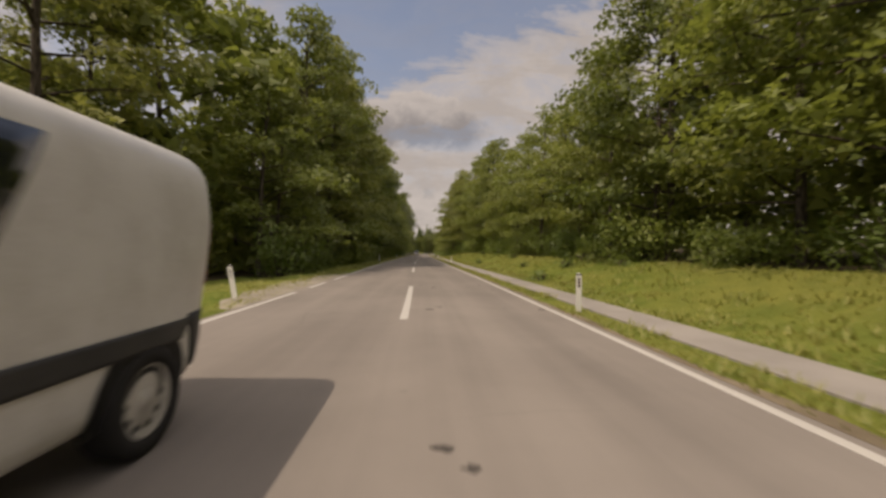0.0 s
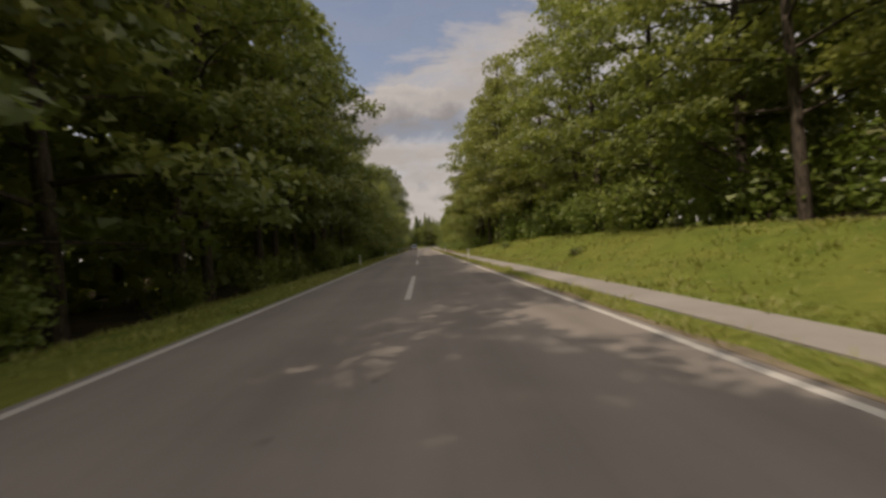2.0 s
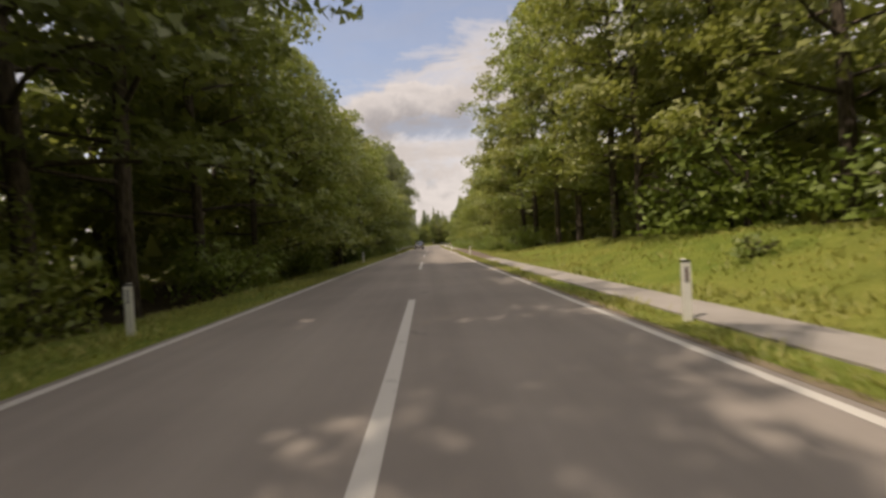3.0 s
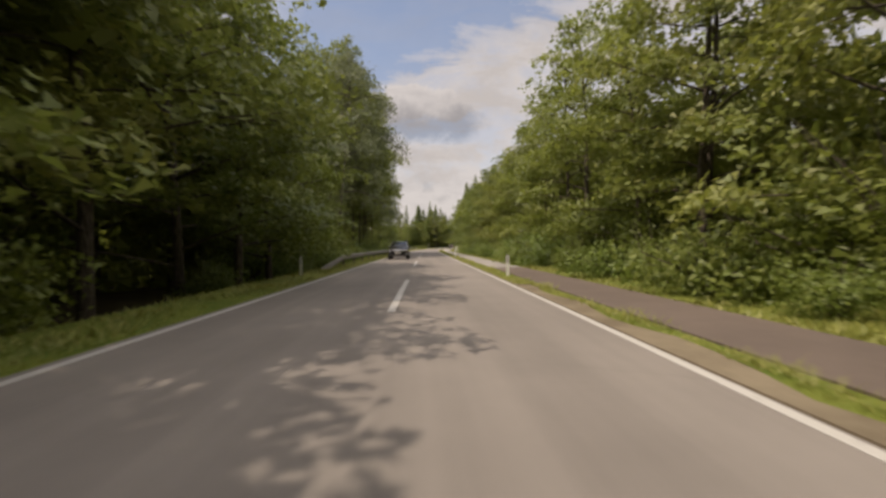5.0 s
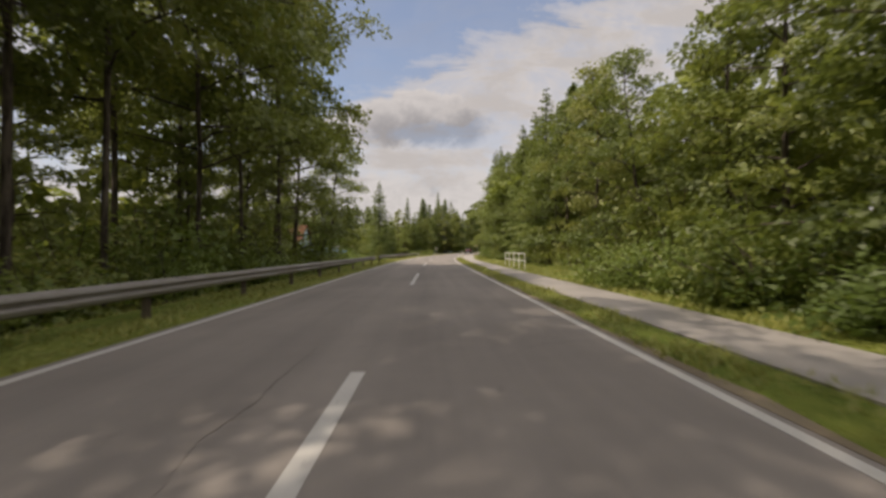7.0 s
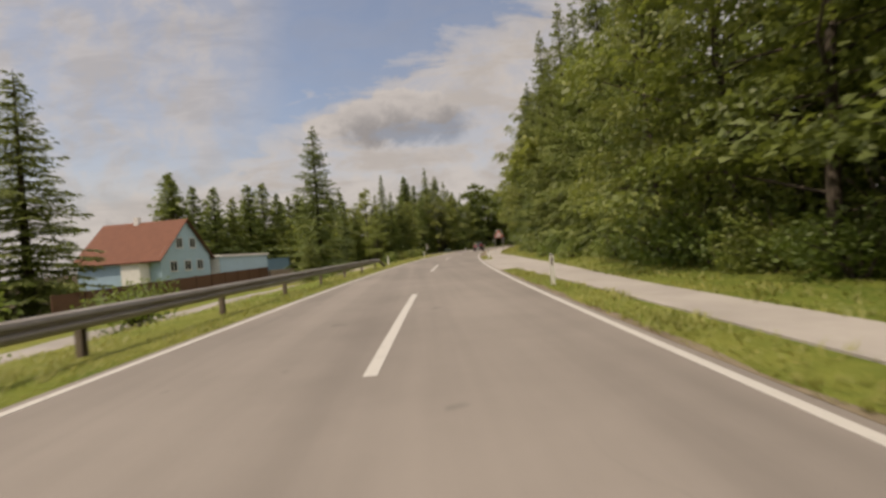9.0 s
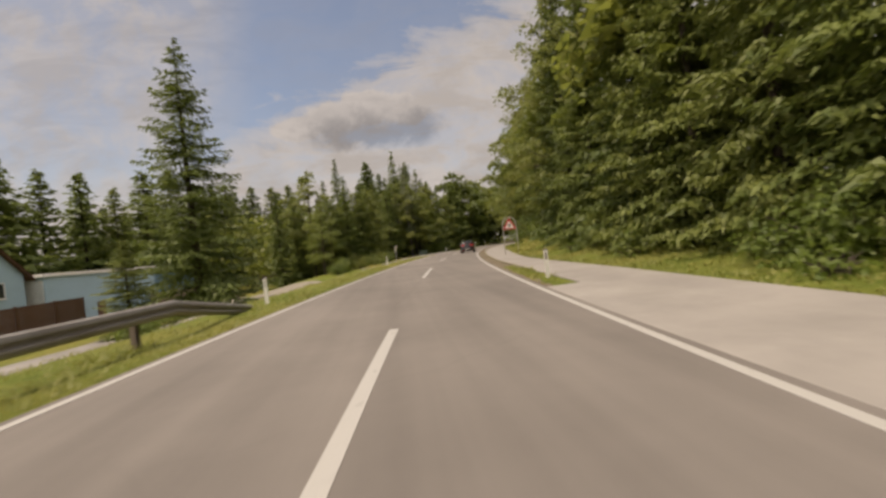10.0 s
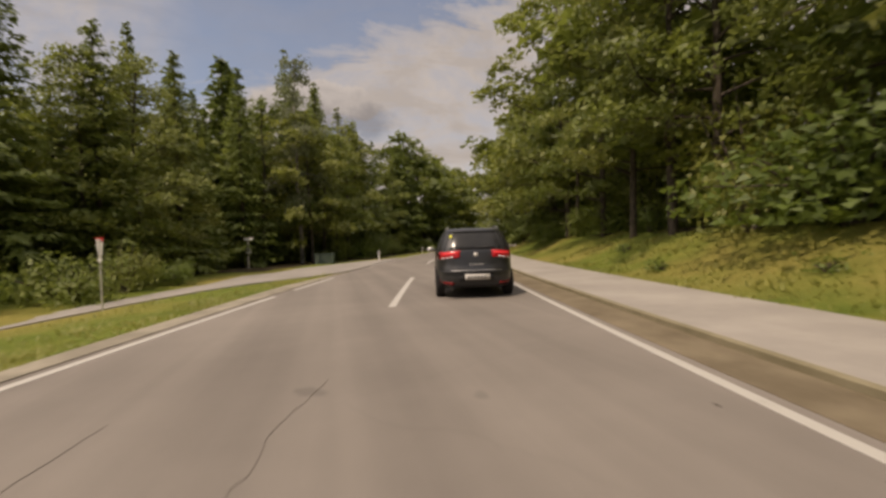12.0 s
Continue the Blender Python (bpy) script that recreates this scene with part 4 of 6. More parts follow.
# right of the road
row(-14, 12, 5.0, 12.6, 0.8, (15, 18), EDGE)
row(14, 50, 5.2, 12.4, 0.8, (12, 14.5), EDGE)
row(52, 82, 5.0, 12.0, 0.6, (17, 20.5), HIGH + ("edge_b",))
row(-14, 200, 13.0, 17.0, 1.0, (11, 14), BACK, (1.2, 1.5))
row(-14, 84, 5.0, 10.8, 0.6, (1.8, 3.8), BUSH, (0.9, 1.25), "shrubs on the bank")
row(82, 107, 5.0, 9.8, 0.6, (18, 21.5), HIGH)
row(108, 128, 5.0, 10.6, 0.5, (12.5, 16), EDGE, (0.95, 1.15))
row(129, 152, 4.6, 10.2, 0.5, (12.0, 15.0), EDGE, (0.95, 1.15))
row(152, 200, 4.7, 10.6, 0.5, (10.5, 13.0), EDGE, (0.95, 1.15))
plant("edge_c", 159.5, 9.4, 11.5, 1.2, "forest edge")
plant("edge_a", 166, 9.0, 11.0, 1.25, "forest edge")
row(100, 180, 4.0, 8.3, 0.5, (1.3, 2.8), BUSH, (0.9, 1.3), "shrubs beside the cycle path")
row(111, 178, 2.5, 7.3, 0.3, (0.9, 1.8), ("bush_b", "bush_a"), (1.0, 1.35), "shrubs beside the cycle path")
row(110, 198, 5.0, 9.6, 0.4, (3.2, 4.6), ("bush_c",), (1.0, 1.2), "shrubs beside the cycle path")
row(198, 212, 3.8, 10.9, 0.5, (13, 16), NEAR_FIR, (1.0, 1.2))
for s, side, high, wide in ((213.8, 10.4, 13.5, 1.1), (217.6, 9.8, 14.5, 1.05), (221.4, 10.3, 13.5, 1.1)):
    plant("edge_c", s, side, high, wide, "forest edge")
row(211, 228, 2.3, 8.9, 0.3, (1.4, 2.6), ("bush_a", "bush_c"), (1.0, 1.3), "shrubs beside the cycle path")
row(212, 228, 4.0, 10.9, 0.3, (4.0, 5.2), ("bush_c",), (1.0, 1.2), "shrubs beside the cycle path")
row(214, 226, 4.5, 14.0, 0.5, (13, 16), NEAR_FIR, (1.0, 1.2))
row(226, 266, 3.9, 10.9, 0.5, (15.5, 21.5), NEAR_FIR, (0.8, 1.0))
plant("edge_b", 224.6, 9.4, 12.5, 0.9, "forest edge")
row(204, 262, 4.6, 9.3, 0.3, (1.0, 2.0), BUSH, (0.9, 1.2), "shrubs beside the cycle path")
row(264, 292, 4.8, 11.2, 0.4, (17, 21), HIGH, (0.95, 1.1))
row(293, 309, 4.6, 10.8, 0.5, (17, 20.5), HIGH, (0.9, 1.1))
row(310, 345, 4.6, 10.6, 0.8, (17, 21), FAR + ("spruce_b",))
row(262, 302, 4.2, 12.8, 0.5, (4.0, 6.0), ("bush_c",), (0.9, 1.1), "shrubs on the bank")
row(264, 330, 5.0, 10.9, 0.6, (1.4, 3.2), BUSH, (0.9, 1.3), "shrubs on the bank")
row(200, 345, 9.0, 15.5, 1.0, (15, 19), ("spruce_back", "back_a"), (1.2, 1.5))
for s, side, high in ((7.2, 5.9, 0.45), (9.6, 7.9, 0.5), (5.4, 8.8, 0.4), (10.8, 9.4, 0.6), (15.5, 7.2, 0.35), (24, 8.6, 0.5), (31, 6.6, 0.4), (44, 9.0, 0.5), (58, 7.0, 0.4), (63, 9.6, 0.6), (75, 7.6, 0.5),
                      (284, 8.6, 0.3), (289, 7.9, 0.35), (281, 9.6, 0.4), (294, 9.0, 0.35), (238, 7.6, 0.5), (247, 8.2, 0.6), (254, 7.9, 0.5), (232, 7.9, 0.6)):
    plant("weed", s, side, high, 1.0, "weeds on the bank")
plant("bush_c", 288.6, 10.5, 5.4, 0.9, "shrubs on the bank")
# left, past the houses
plant("fir_a", 260.3, -17.1, 19.6, 1.3, "roadside spruces")
plant("fir_b", 235, -27.2, 17.5, 1.6, "roadside spruces")
plant("fir_a", 231.5, -29.8, 15.0, 1.5, "roadside spruces")
plant("spruce_c", 250.6, -14.2, 4.6, 1.9, "garden shrubs")
plant("bush_a", 248.8, -12.2, 1.5, 1.1, "garden shrubs")
row(206, 228, 4.5, -12.0, 0.8, (2.2, 3.6), ("bush_a", "bush_c"), (1.0, 1.3), "garden shrubs")
row(230, 258, 5.0, -25.0, 0.8, (1.2, 2.2), ("bush_a", "bush_c"), (1.0, 1.3), "garden shrubs")
row(284.5, 296, 3.4, -17.6, 0.4, (9, 12), ("edge_a", "spruce_a", "spruce_c", "edge_c"), (1.0, 1.2))
row(287, 294, 3.5, -24.0, 0.8, (10, 14), ("spruce_a", "spruce_b"), (1.0, 1.2))
for k in range(7):
    s = 281.5 + 2.4 * k
    plant(BUSH[k % 3], s, -float(lane_out(s)) - 1.6 - 0.5 * (k % 2), 1.5 + 0.5 * (k % 3), 1.05, "forest edge shrubs")
plant("spruce_b", 291.5, -20.5, 11.5, 1.0)
plant("spruce_a", 292.8, -16.6, 14.0, 1.15)
plant("spruce_c", 296.4, -15.6, 13.0, 1.1)
plant("spruce_b", 301.0, -14.8, 13.5, 1.2)
plant("edge_c", 293, -18.0, 6.5, 1.1)
row(295, 308, 3.4, -15.4, 0.8, (10, 13.5), ("spruce_a", "edge_a", "edge_b", "edge_c"), (1.0, 1.25))
row(308, 322, 4.0, -15.5, 1.2, (14, 18), FIR + FAR + FAR, (0.95, 1.15))
row(322, 347, 4.0, -17.0, 1.2, (18, 23), FIR, (0.85, 1.05))
row(316, 345, 6.0, -10.4, 0.7, (2.0, 3.8), BUSH, (0.9, 1.2), "forest edge shrubs")
row(311, 328, 4.4, -11.2, 0.8, (12, 16), FAR, (0.95, 1.15))
row(328, 347, 4.6, -12.2, 1.0, (15, 19), FAR + FIR + FIR, (0.9, 1.1))
row(298, 313, 3.0, -16.0, 0.4, (2.0, 3.8), BUSH, (0.9, 1.2), "forest edge shrubs")
row(291, 316, 6.0, -22, 1.2, (12, 16), ("spruce_a", "spruce_b", "far_b"), (1.0, 1.2))
row(316, 352, 5.5, -23, 1.5, (18, 23), ("spruce_back", "far_b", "spruce_back"), (1.0, 1.3))
row(296, 307, 3.4, -19.6, 0.7, (8.5, 11.5), FIR, (1.1, 1.3))
row(307, 323, 3.4, -19.6, 0.7, (12, 15.5), FIR, (1.05, 1.25))
plant("birch", 312.1, -11.8, 19.5, 1.0)
plant("spruce_a", 322, -17.5, 24, 0.8)
plant("spruce_b", 310.3, -25.5, 21, 0.9)
row(347, 400, 6.0, -11.0, 1.2, (19, 24), ("spruce_back", "spruce_back", "back_a"), (1.2, 1.5))
for k in range(9):
    plant("spruce_back", 441 + 2.0 * (k % 2), -16.0 + 4.0 * k, 23.0 + 1.5 * (k % 3), 1.4, "forest edge")
row(347, 400, 6.0, 11.0, 1.2, (19, 24), ("spruce_back", "spruce_back", "back_b"), (1.2, 1.5))
row(271, 330, 4.2, -49, 2.0, (17, 22), ("spruce_back",), (1.3, 1.6))
row(287, 330, 4.6, -56, 2.5, (15, 20), ("spruce_back",), (1.3, 1.6))
row(308, 345, 6.0, -74, 3.0, (14, 18), ("spruce_back",), (1.3, 1.6))


def build_woods():
    """The depth of the forest behind its edge, as one mass of foliage."""
    rng = np.random.default_rng(41)
    at = []
    for s0, s1, n0, n1, top, count in ((-40, 130, 14.0, 27, 9, 2600), (8, 140, -26, -11.5, 9, 2500), (130, 215, 12.5, 25, 8, 1500), (138, 202, -26, -13, 5.0, 1300), (200, 350, 14.0, 26, 11, 2200),
                                       (304, 350, -32, -18, 10, 800), (292, 350, -46, -24, 11, 800), (350, 430, -28, 28, 12, 1500), (285, 335, -66, -46, 10, 900)):
        s, side = rng.uniform(s0, s1, count), rng.uniform(n0, n1, count)
        keep = np.abs(side) > 8.5
        s, side = s[keep], side[keep]
        x, y = along(s, side)
        z = ground_z(s, side) + top * rng.uniform(0.0, 1.0, len(s)) ** 1.25
        clump = np.stack([x, y, z], 1)
        pick = rng.integers(0, len(clump), len(clump) * 12)
        at.append(clump[pick] + rng.normal(0, 1, (len(pick), 3)) * np.array((1.1, 1.1, 0.7)))
    at = np.concatenate(at)
    up = np.tile(np.array((0, 0, 0.5)), (len(at), 1))
    woods = new("woods", leaves_mesh("woods", leaf_quads(rng, at, 0.95, 0.6, up), LEAF_BEECH))
    tagged(woods, "dense shaded foliage in the depth of the forest", "forest", kind="stuff")


build_woods()


def build_grass():
    """Blades on the verges and the bank, thinner further off."""
    rng = np.random.default_rng(8)
    strips = []
    for s0, s1, lo, hi, per in ((-16, 260, 3.42, 4.5, 170), (-16, 300, -5.0, -3.56, 105), (-16, 300, 4.9, 6.2, 45), (-16, 290, -6.8, -5.0, 30), (-14, 105, 5.2, 11.2, 42), (200, 300, 5.8, 11.2, 42), (105, 200, 5.9, 8.2, 60)):
        count = int((s1 - s0) * (hi - lo) * per)
        strips.append((rng.uniform(s0, s1, count), rng.uniform(lo, hi, count)))
    s, side = np.concatenate([a for a, _ in strips]), np.concatenate([b for _, b in strips])
    fray = 0.06 * np.sin(s * 2.3) + 0.05 * np.sin(s * 5.9 + 2) + 0.04 * np.sin(s * 0.7)
    inside = (side > path_in(s) + fray) & (side < path_out(s) - 0.03 + fray)
    clear = (side > 0) & (side < path_in(s) + 0.1) & (((s > 227) & (s < 241.5)) | (s > 249))
    lane = ((s > 190) & (-side > lane_in(s) - 0.05) & (-side < lane_out(s) + 0.05)) | ((s > 255) & (side < 0) & (-side < shoulder(s)))
    thin = np.sin(s * 0.8) + np.sin(s * 0.23 + side * 3) + rng.normal(0, 0.7, len(s)) > -0.9
    clear |= (side > 0) & (side < 3.8) & (s > 110) & (s < 127)
    clear |= (side < 0) & (side > -4.3) & (np.abs(s - 4.2) < 5.5) & (rng.uniform(0, 1, len(s)) < 0.85)
    keep = ~inside & ~clear & ~lane & thin
    s, side = s[keep], side[keep]
    x, y = along(s, side)
    root = np.stack([x, y, ground_z(s, side) - 0.01], 1)
    blades = []
    for k in range(2):
        az = rng.uniform(0, math.tau, len(s))
        bank = side > path_out(s)
        tuft = 0.6 + 0.5 * np.sin(s * 1.9 + side) * np.sin(side * 2.7 - s * 0.6) + rng.normal(0, 0.15, len(s))
        high = rng.uniform(0.05, 0.14, len(s)) * np.where(bank, 1.1, 1.0) * np.clip(tuft, 0.3, 1.4) * 1.3
        lay = np.where(bank, 0.8, 0.9)
        wide = rng.uniform(0.008, 0.018, len(s)) * np.where(bank, 1.5, 1.0)
        base = root + np.stack([np.cos(az), np.sin(az), 0 * az], 1) * 0.05
        across = np.stack([-np.sin(az), np.cos(az), 0 * az], 1) * wide[:, None]
        tip = base + np.stack([np.cos(az) * high * lay, np.sin(az) * high * lay, high], 1)
        blades.append(np.stack([base - across, base + across, tip], 1))
    blades = np.concatenate(blades)
    tagged(new("grass", leaves_mesh("grass", blades, GRASS_BLADE)), "short uneven roadside grass", "grass", kind="stuff")


build_grass()


# ---- roadside things ----
def guard_rail(s0, s1, side, label, end_low, end_high):
    rail = tagged(new("guard_rail"), label, "guard rail")
    prof = [(0.0, 0.0), (0.055, 0.03), (0.075, 0.075), (0.075, 0.105), (0.02, 0.14), (0.02, 0.17), (0.075, 0.205), (0.075, 0.235), (0.055, 0.28), (0.0, 0.31)]
    prof = prof + [(d - 0.006, z) for d, z in prof[::-1]]
    s = np.arange(s0, s1 + 0.1, 1.0)
    drop = np.zeros(len(s))
    out = np.zeros(len(s))
    if end_low:
        f = np.clip(1 - (s - s0) / 4.0, 0, 1)
        drop, out = drop + 0.62 * f, out + 0.5 * f
    if end_high:
        f = np.clip(1 - (s1 - s) / 4.0, 0, 1)
        drop, out = drop + 0.62 * f, out + 0.35 * f
    verts = []
    for d, z in prof:
        x, y = along(s, side + d - out)
        verts.append(np.stack([x, y, 0.42 + z - drop], -1))
    verts = np.stack(verts, 1)
    m = len(prof)
    faces = [(i * m + k, i * m + (k + 1) % m, (i + 1) * m + (k + 1) % m, (i + 1) * m + k) for i in range(len(s) - 1) for k in range(m)]
    faces += [tuple(range(m)), tuple((len(s) - 1) * m + k for k in range(m))[::-1]]
    under(new("beam", mesh_from("beam", verts.reshape(-1, 3), faces, ZINC)), rail)
    bm = bmesh.new()
    box_bm(-0.05, -0.06, -1.1, 0.05, -0.045, 0.70, bm=bm)
    box_bm(-0.05, 0.045, -1.1, 0.05, 0.06, 0.70, bm=bm)
    box_bm(-0.05, -0.045, -1.1, -0.035, 0.045, 0.70, bm=bm)
    post_mesh = bpy.data.meshes.new("post")
    bm.to_mesh(post_mesh)
    bm.free()
    post_mesh.materials.append(RUSTY)
    bm = box_bm(-0.005, -0.06, 0.5, 0.075, 0.06, 0.66)
    block_mesh = bpy.data.meshes.new("spacer")
    bm.to_mesh(block_mesh)
    bm.free()
    block_mesh.materials.append(RUSTY)
    a = s0 + 4.2 if end_low else s0 + 1
    while a < s1 - (4 if end_high else 0.5):
        m = spot(a, side - 0.08, 0.0)
        for name, me in (("post", post_mesh), ("spacer", block_mesh)):
            ob = under(new(name, me), rail)
            ob.matrix_basis = m
        a += 4.0
    return rail


guard_rail(137, 199, -4.45, "weathered steel guard rail before dark woods", True, False)
guard_rail(201.5, 243.5, -4.55, "weathered steel guard rail above a side lane", False, True)


def delineator(label, reflector):
    post = tagged(new("marker_post"), label, "marker post", group="road marker posts")
    bm = bmesh.new()
    lo = [(-0.06, -0.025), (0.06, -0.025), (0.045, 0.03), (0.0, 0.05), (-0.045, 0.03)]
    rings = []
    for z, tilt in ((-0.2, 0.0), (0.2, 0.0), (0.62, 0.0), (0.80, 0.05)):
        rings.append([bm.verts.new((x, y, z + tilt * (y + 0.025) / 0.075)) for x, y in lo])
    for a, b in zip(rings, rings[1:]):
        for k in range(5):
            bm.faces.new((a[k], a[(k + 1) % 5], b[(k + 1) % 5], b[k]))
    bm.faces.new(rings[-1])
    part("body", bm, POST_WHITE, post)
    bm = bmesh.new()
    k = 1.05
    rings = [[bm.verts.new((x * k, y * k, z)) for x, y in lo] for z in (0.80, 0.835)]
    for j in range(5):
        bm.faces.new((rings[0][j], rings[0][(j + 1) % 5], rings[1][(j + 1) % 5], rings[1][j]))
    bm.faces.new(rings[1])
    bm.faces.new(rings[0][::-1])
    part("cap", bm, BLACK_PLASTIC, post)
    part("band", box_bm(-0.02, -0.031, 0.53, 0.02, -0.0245, 0.74, 0.002), BLACK_PLASTIC, post)
    part("reflector", box_bm(-0.013, -0.036, 0.55, 0.013, -0.03, 0.72, 0.002), reflector, post)
    return post


RED_POST = delineator("white plastic marker post with thin black cap and dark red reflector", REFLECT_RED)
GREY_POST = delineator("white plastic marker post with grey reflector in the grass", REFLECT_GREY)
RED_POST.matrix_basis = spot(-2.75, 3.73, 0.0)
for s, side in ((35.8, 4.05), (71.7, 3.95), (101, 3.95), (130.7, 3.9), (159, 3.92), (219.4, 3.8), (243.2, 3.95)):
    copy_thing(RED_POST, spot(s, side, 0.0))
GREY_POST.matrix_basis = spot(37, -4.24, 0.0)
for s, side in ((73, -4.33), (97.6, -4.4), (132.7, -4.74), (244.3, -4.75), (268.4, -5.0), (310.7, -4.7), (335, -4.5)):
    copy_thing(GREY_POST, spot(s, side, 0.0))
leaning = copy_thing(GREY_POST, spot(-1.1, -4.25, 0.0) @ pose(0, 0, 0, 0, -11, 0))
tagged(leaning, "leaning white plastic marker post in the grass")


def warning_sign():
    sign = tagged(new("warning_sign"), "red and white triangular warning sign on a grey tube arch", "road sign")
    half, shoulder, low = 0.53, 2.05, -0.4
    pts = [(-half, 0, low), (-half, 0, 0.8), (-half, 0, shoulder)]
    pts += [(-half * math.cos(a), 0, shoulder + half * math.sin(a)) for a in np.linspace(0.2, math.pi - 0.2, 12)]
    pts += [(half, 0, shoulder), (half, 0, 0.8), (half, 0, low)]
    part("tube_arch", tube_bm(pts, 0.03, 10), TUBE_GREY, sign, smooth=True)

    def triangle(size, y, depth, mat, name, lift=0.0):
        c = 1.93 + lift
        r = size / math.sqrt(3)
        out = []
        for k, a in enumerate((90, 210, 330)):
            cx, cz = (r - 0.07) * math.cos(radians(a)), c + (r - 0.07) * math.sin(radians(a))
            out += [(cx + 0.035 * math.cos(radians(a + d)), cz + 0.035 * math.sin(radians(a + d))) for d in (-60, -20, 20, 60)]
        bm = prism_bm(out, depth)
        bmesh.ops.translate(bm, verts=bm.verts, vec=(0, y, 0))
        return part(name, bm, mat, sign)

    triangle(1.16, 0.0, 0.012, SIGN_WHITE, "backing")
    triangle(1.10, -0.006, 0.006, SIGN_RED, "border")
    triangle(0.70, -0.012, 0.006, SIGN_WHITE, "face", -0.02)
    bm = prism_bm([(-0.055, 1.78), (0.045, 1.78), (0.045, 1.90), (0.115, 1.93), (0.115, 1.975), (0.045, 1.965), (0.04, 2.04), (0.0, 2.11), (-0.045, 2.04), (-0.055, 1.95)], 0.006)
    bmesh.ops.translate(bm, verts=bm.verts, vec=(0, -0.018, 0))
    part("symbol", bm, SIGN_BLACK, sign)
    part("crossbar", box_bm(-half, 0.005, 1.60, half, 0.03, 1.63), TUBE_GREY, sign)
    sign.matrix_basis = spot(264.6, 5.85, 0.38, 6)


warning_sign()


def rail_fence():
    """Two-bar tube railing beside the path."""
    fence = tagged(new("path_railing"), "white tubular steel railing beside the cycle path", "railing")
    for k in range(5):
        bm = tube_bm([(0, k * 1.7, -0.3), (0, k * 1.7, 1.0)], 0.03, 8)
        part("post", bm, POST_WHITE, fence)
    for z in (0.99, 0.55):
        part("bar", tube_bm([(0, -0.03, z), (0, 6.83, z)], 0.028, 8), POST_WHITE, fence)
    fence.matrix_basis = spot(186, 6.3, 0.0)


rail_fence()


def snow_marker():
    marker = tagged(new("marker_sign"), "slim pole with small red and white reflector plate", "marker")
    part("pole", tube_bm([(0, 0, -0.3), (0, 0, 1.9)], 0.022, 8), TUBE_GREY, marker)
    part("plate", prism_bm([(-0.10, 1.95), (0.10, 1.95), (0.04, 1.45), (-0.04, 1.45)], 0.012), SIGN_WHITE, marker)
    bm = prism_bm([(-0.102, 1.99), (0.102, 1.99), (0.09, 1.84), (-0.09, 1.84)], 0.016)
    part("red_band", bm, SIGN_RED, marker)
    part("round_plate", tube_bm([(0, -0.02, 1.38), (0, 0.0, 1.38)], 0.06, 14), SIGN_WHITE, marker)
    marker.matrix_basis = spot(287.6, -8.2, None)


snow_marker()


def finger_post():
    post = tagged(new("finger_post"), "grey pole with small direction boards at the lane mouth", "signpost")
    part("pole", tube_bm([(0, 0, -0.3), (0, 0, 2.2)], 0.03, 8), TUBE_GREY, post)
    part("board", box_bm(-0.32, -0.02, 2.08, 0.36, 0.02, 2.24, 0.01), SIGN_WHITE, post)
    part("lower_board", box_bm(-0.18, -0.025, 1.12, 0.24, 0.0, 1.22, 0.01), SIGN_WHITE, post)
    part("box", box_bm(-0.08, -0.03, 1.2, 0.08, 0.05, 1.5, 0.01), TUBE_GREY, post)
    post.matrix_basis = spot(305.8, -13.2, None)


finger_post()


def grit_bin():
    crate = tagged(new("grit_bin"), "weathered grey-green grit bin beside the road", "bin")
    part("body", box_bm(-0.75, -0.45, -0.05, 0.75, 0.45, 0.75, 0.04), BIN_GREEN, crate)
    part("lid", box_bm(-0.80, -0.50, 0.75, 0.80, 0.50, 0.86, 0.03), BIN_GREEN, crate, "pale flat lid")
    for x in (-0.45, 0.0, 0.45):
        part("rib", box_bm(x - 0.05, -0.48, 0.02, x + 0.05, -0.45, 0.7), BIN_GREEN, crate)
    crate.matrix_basis = spot(310.4, -9.2, None, 10)


grit_bin()


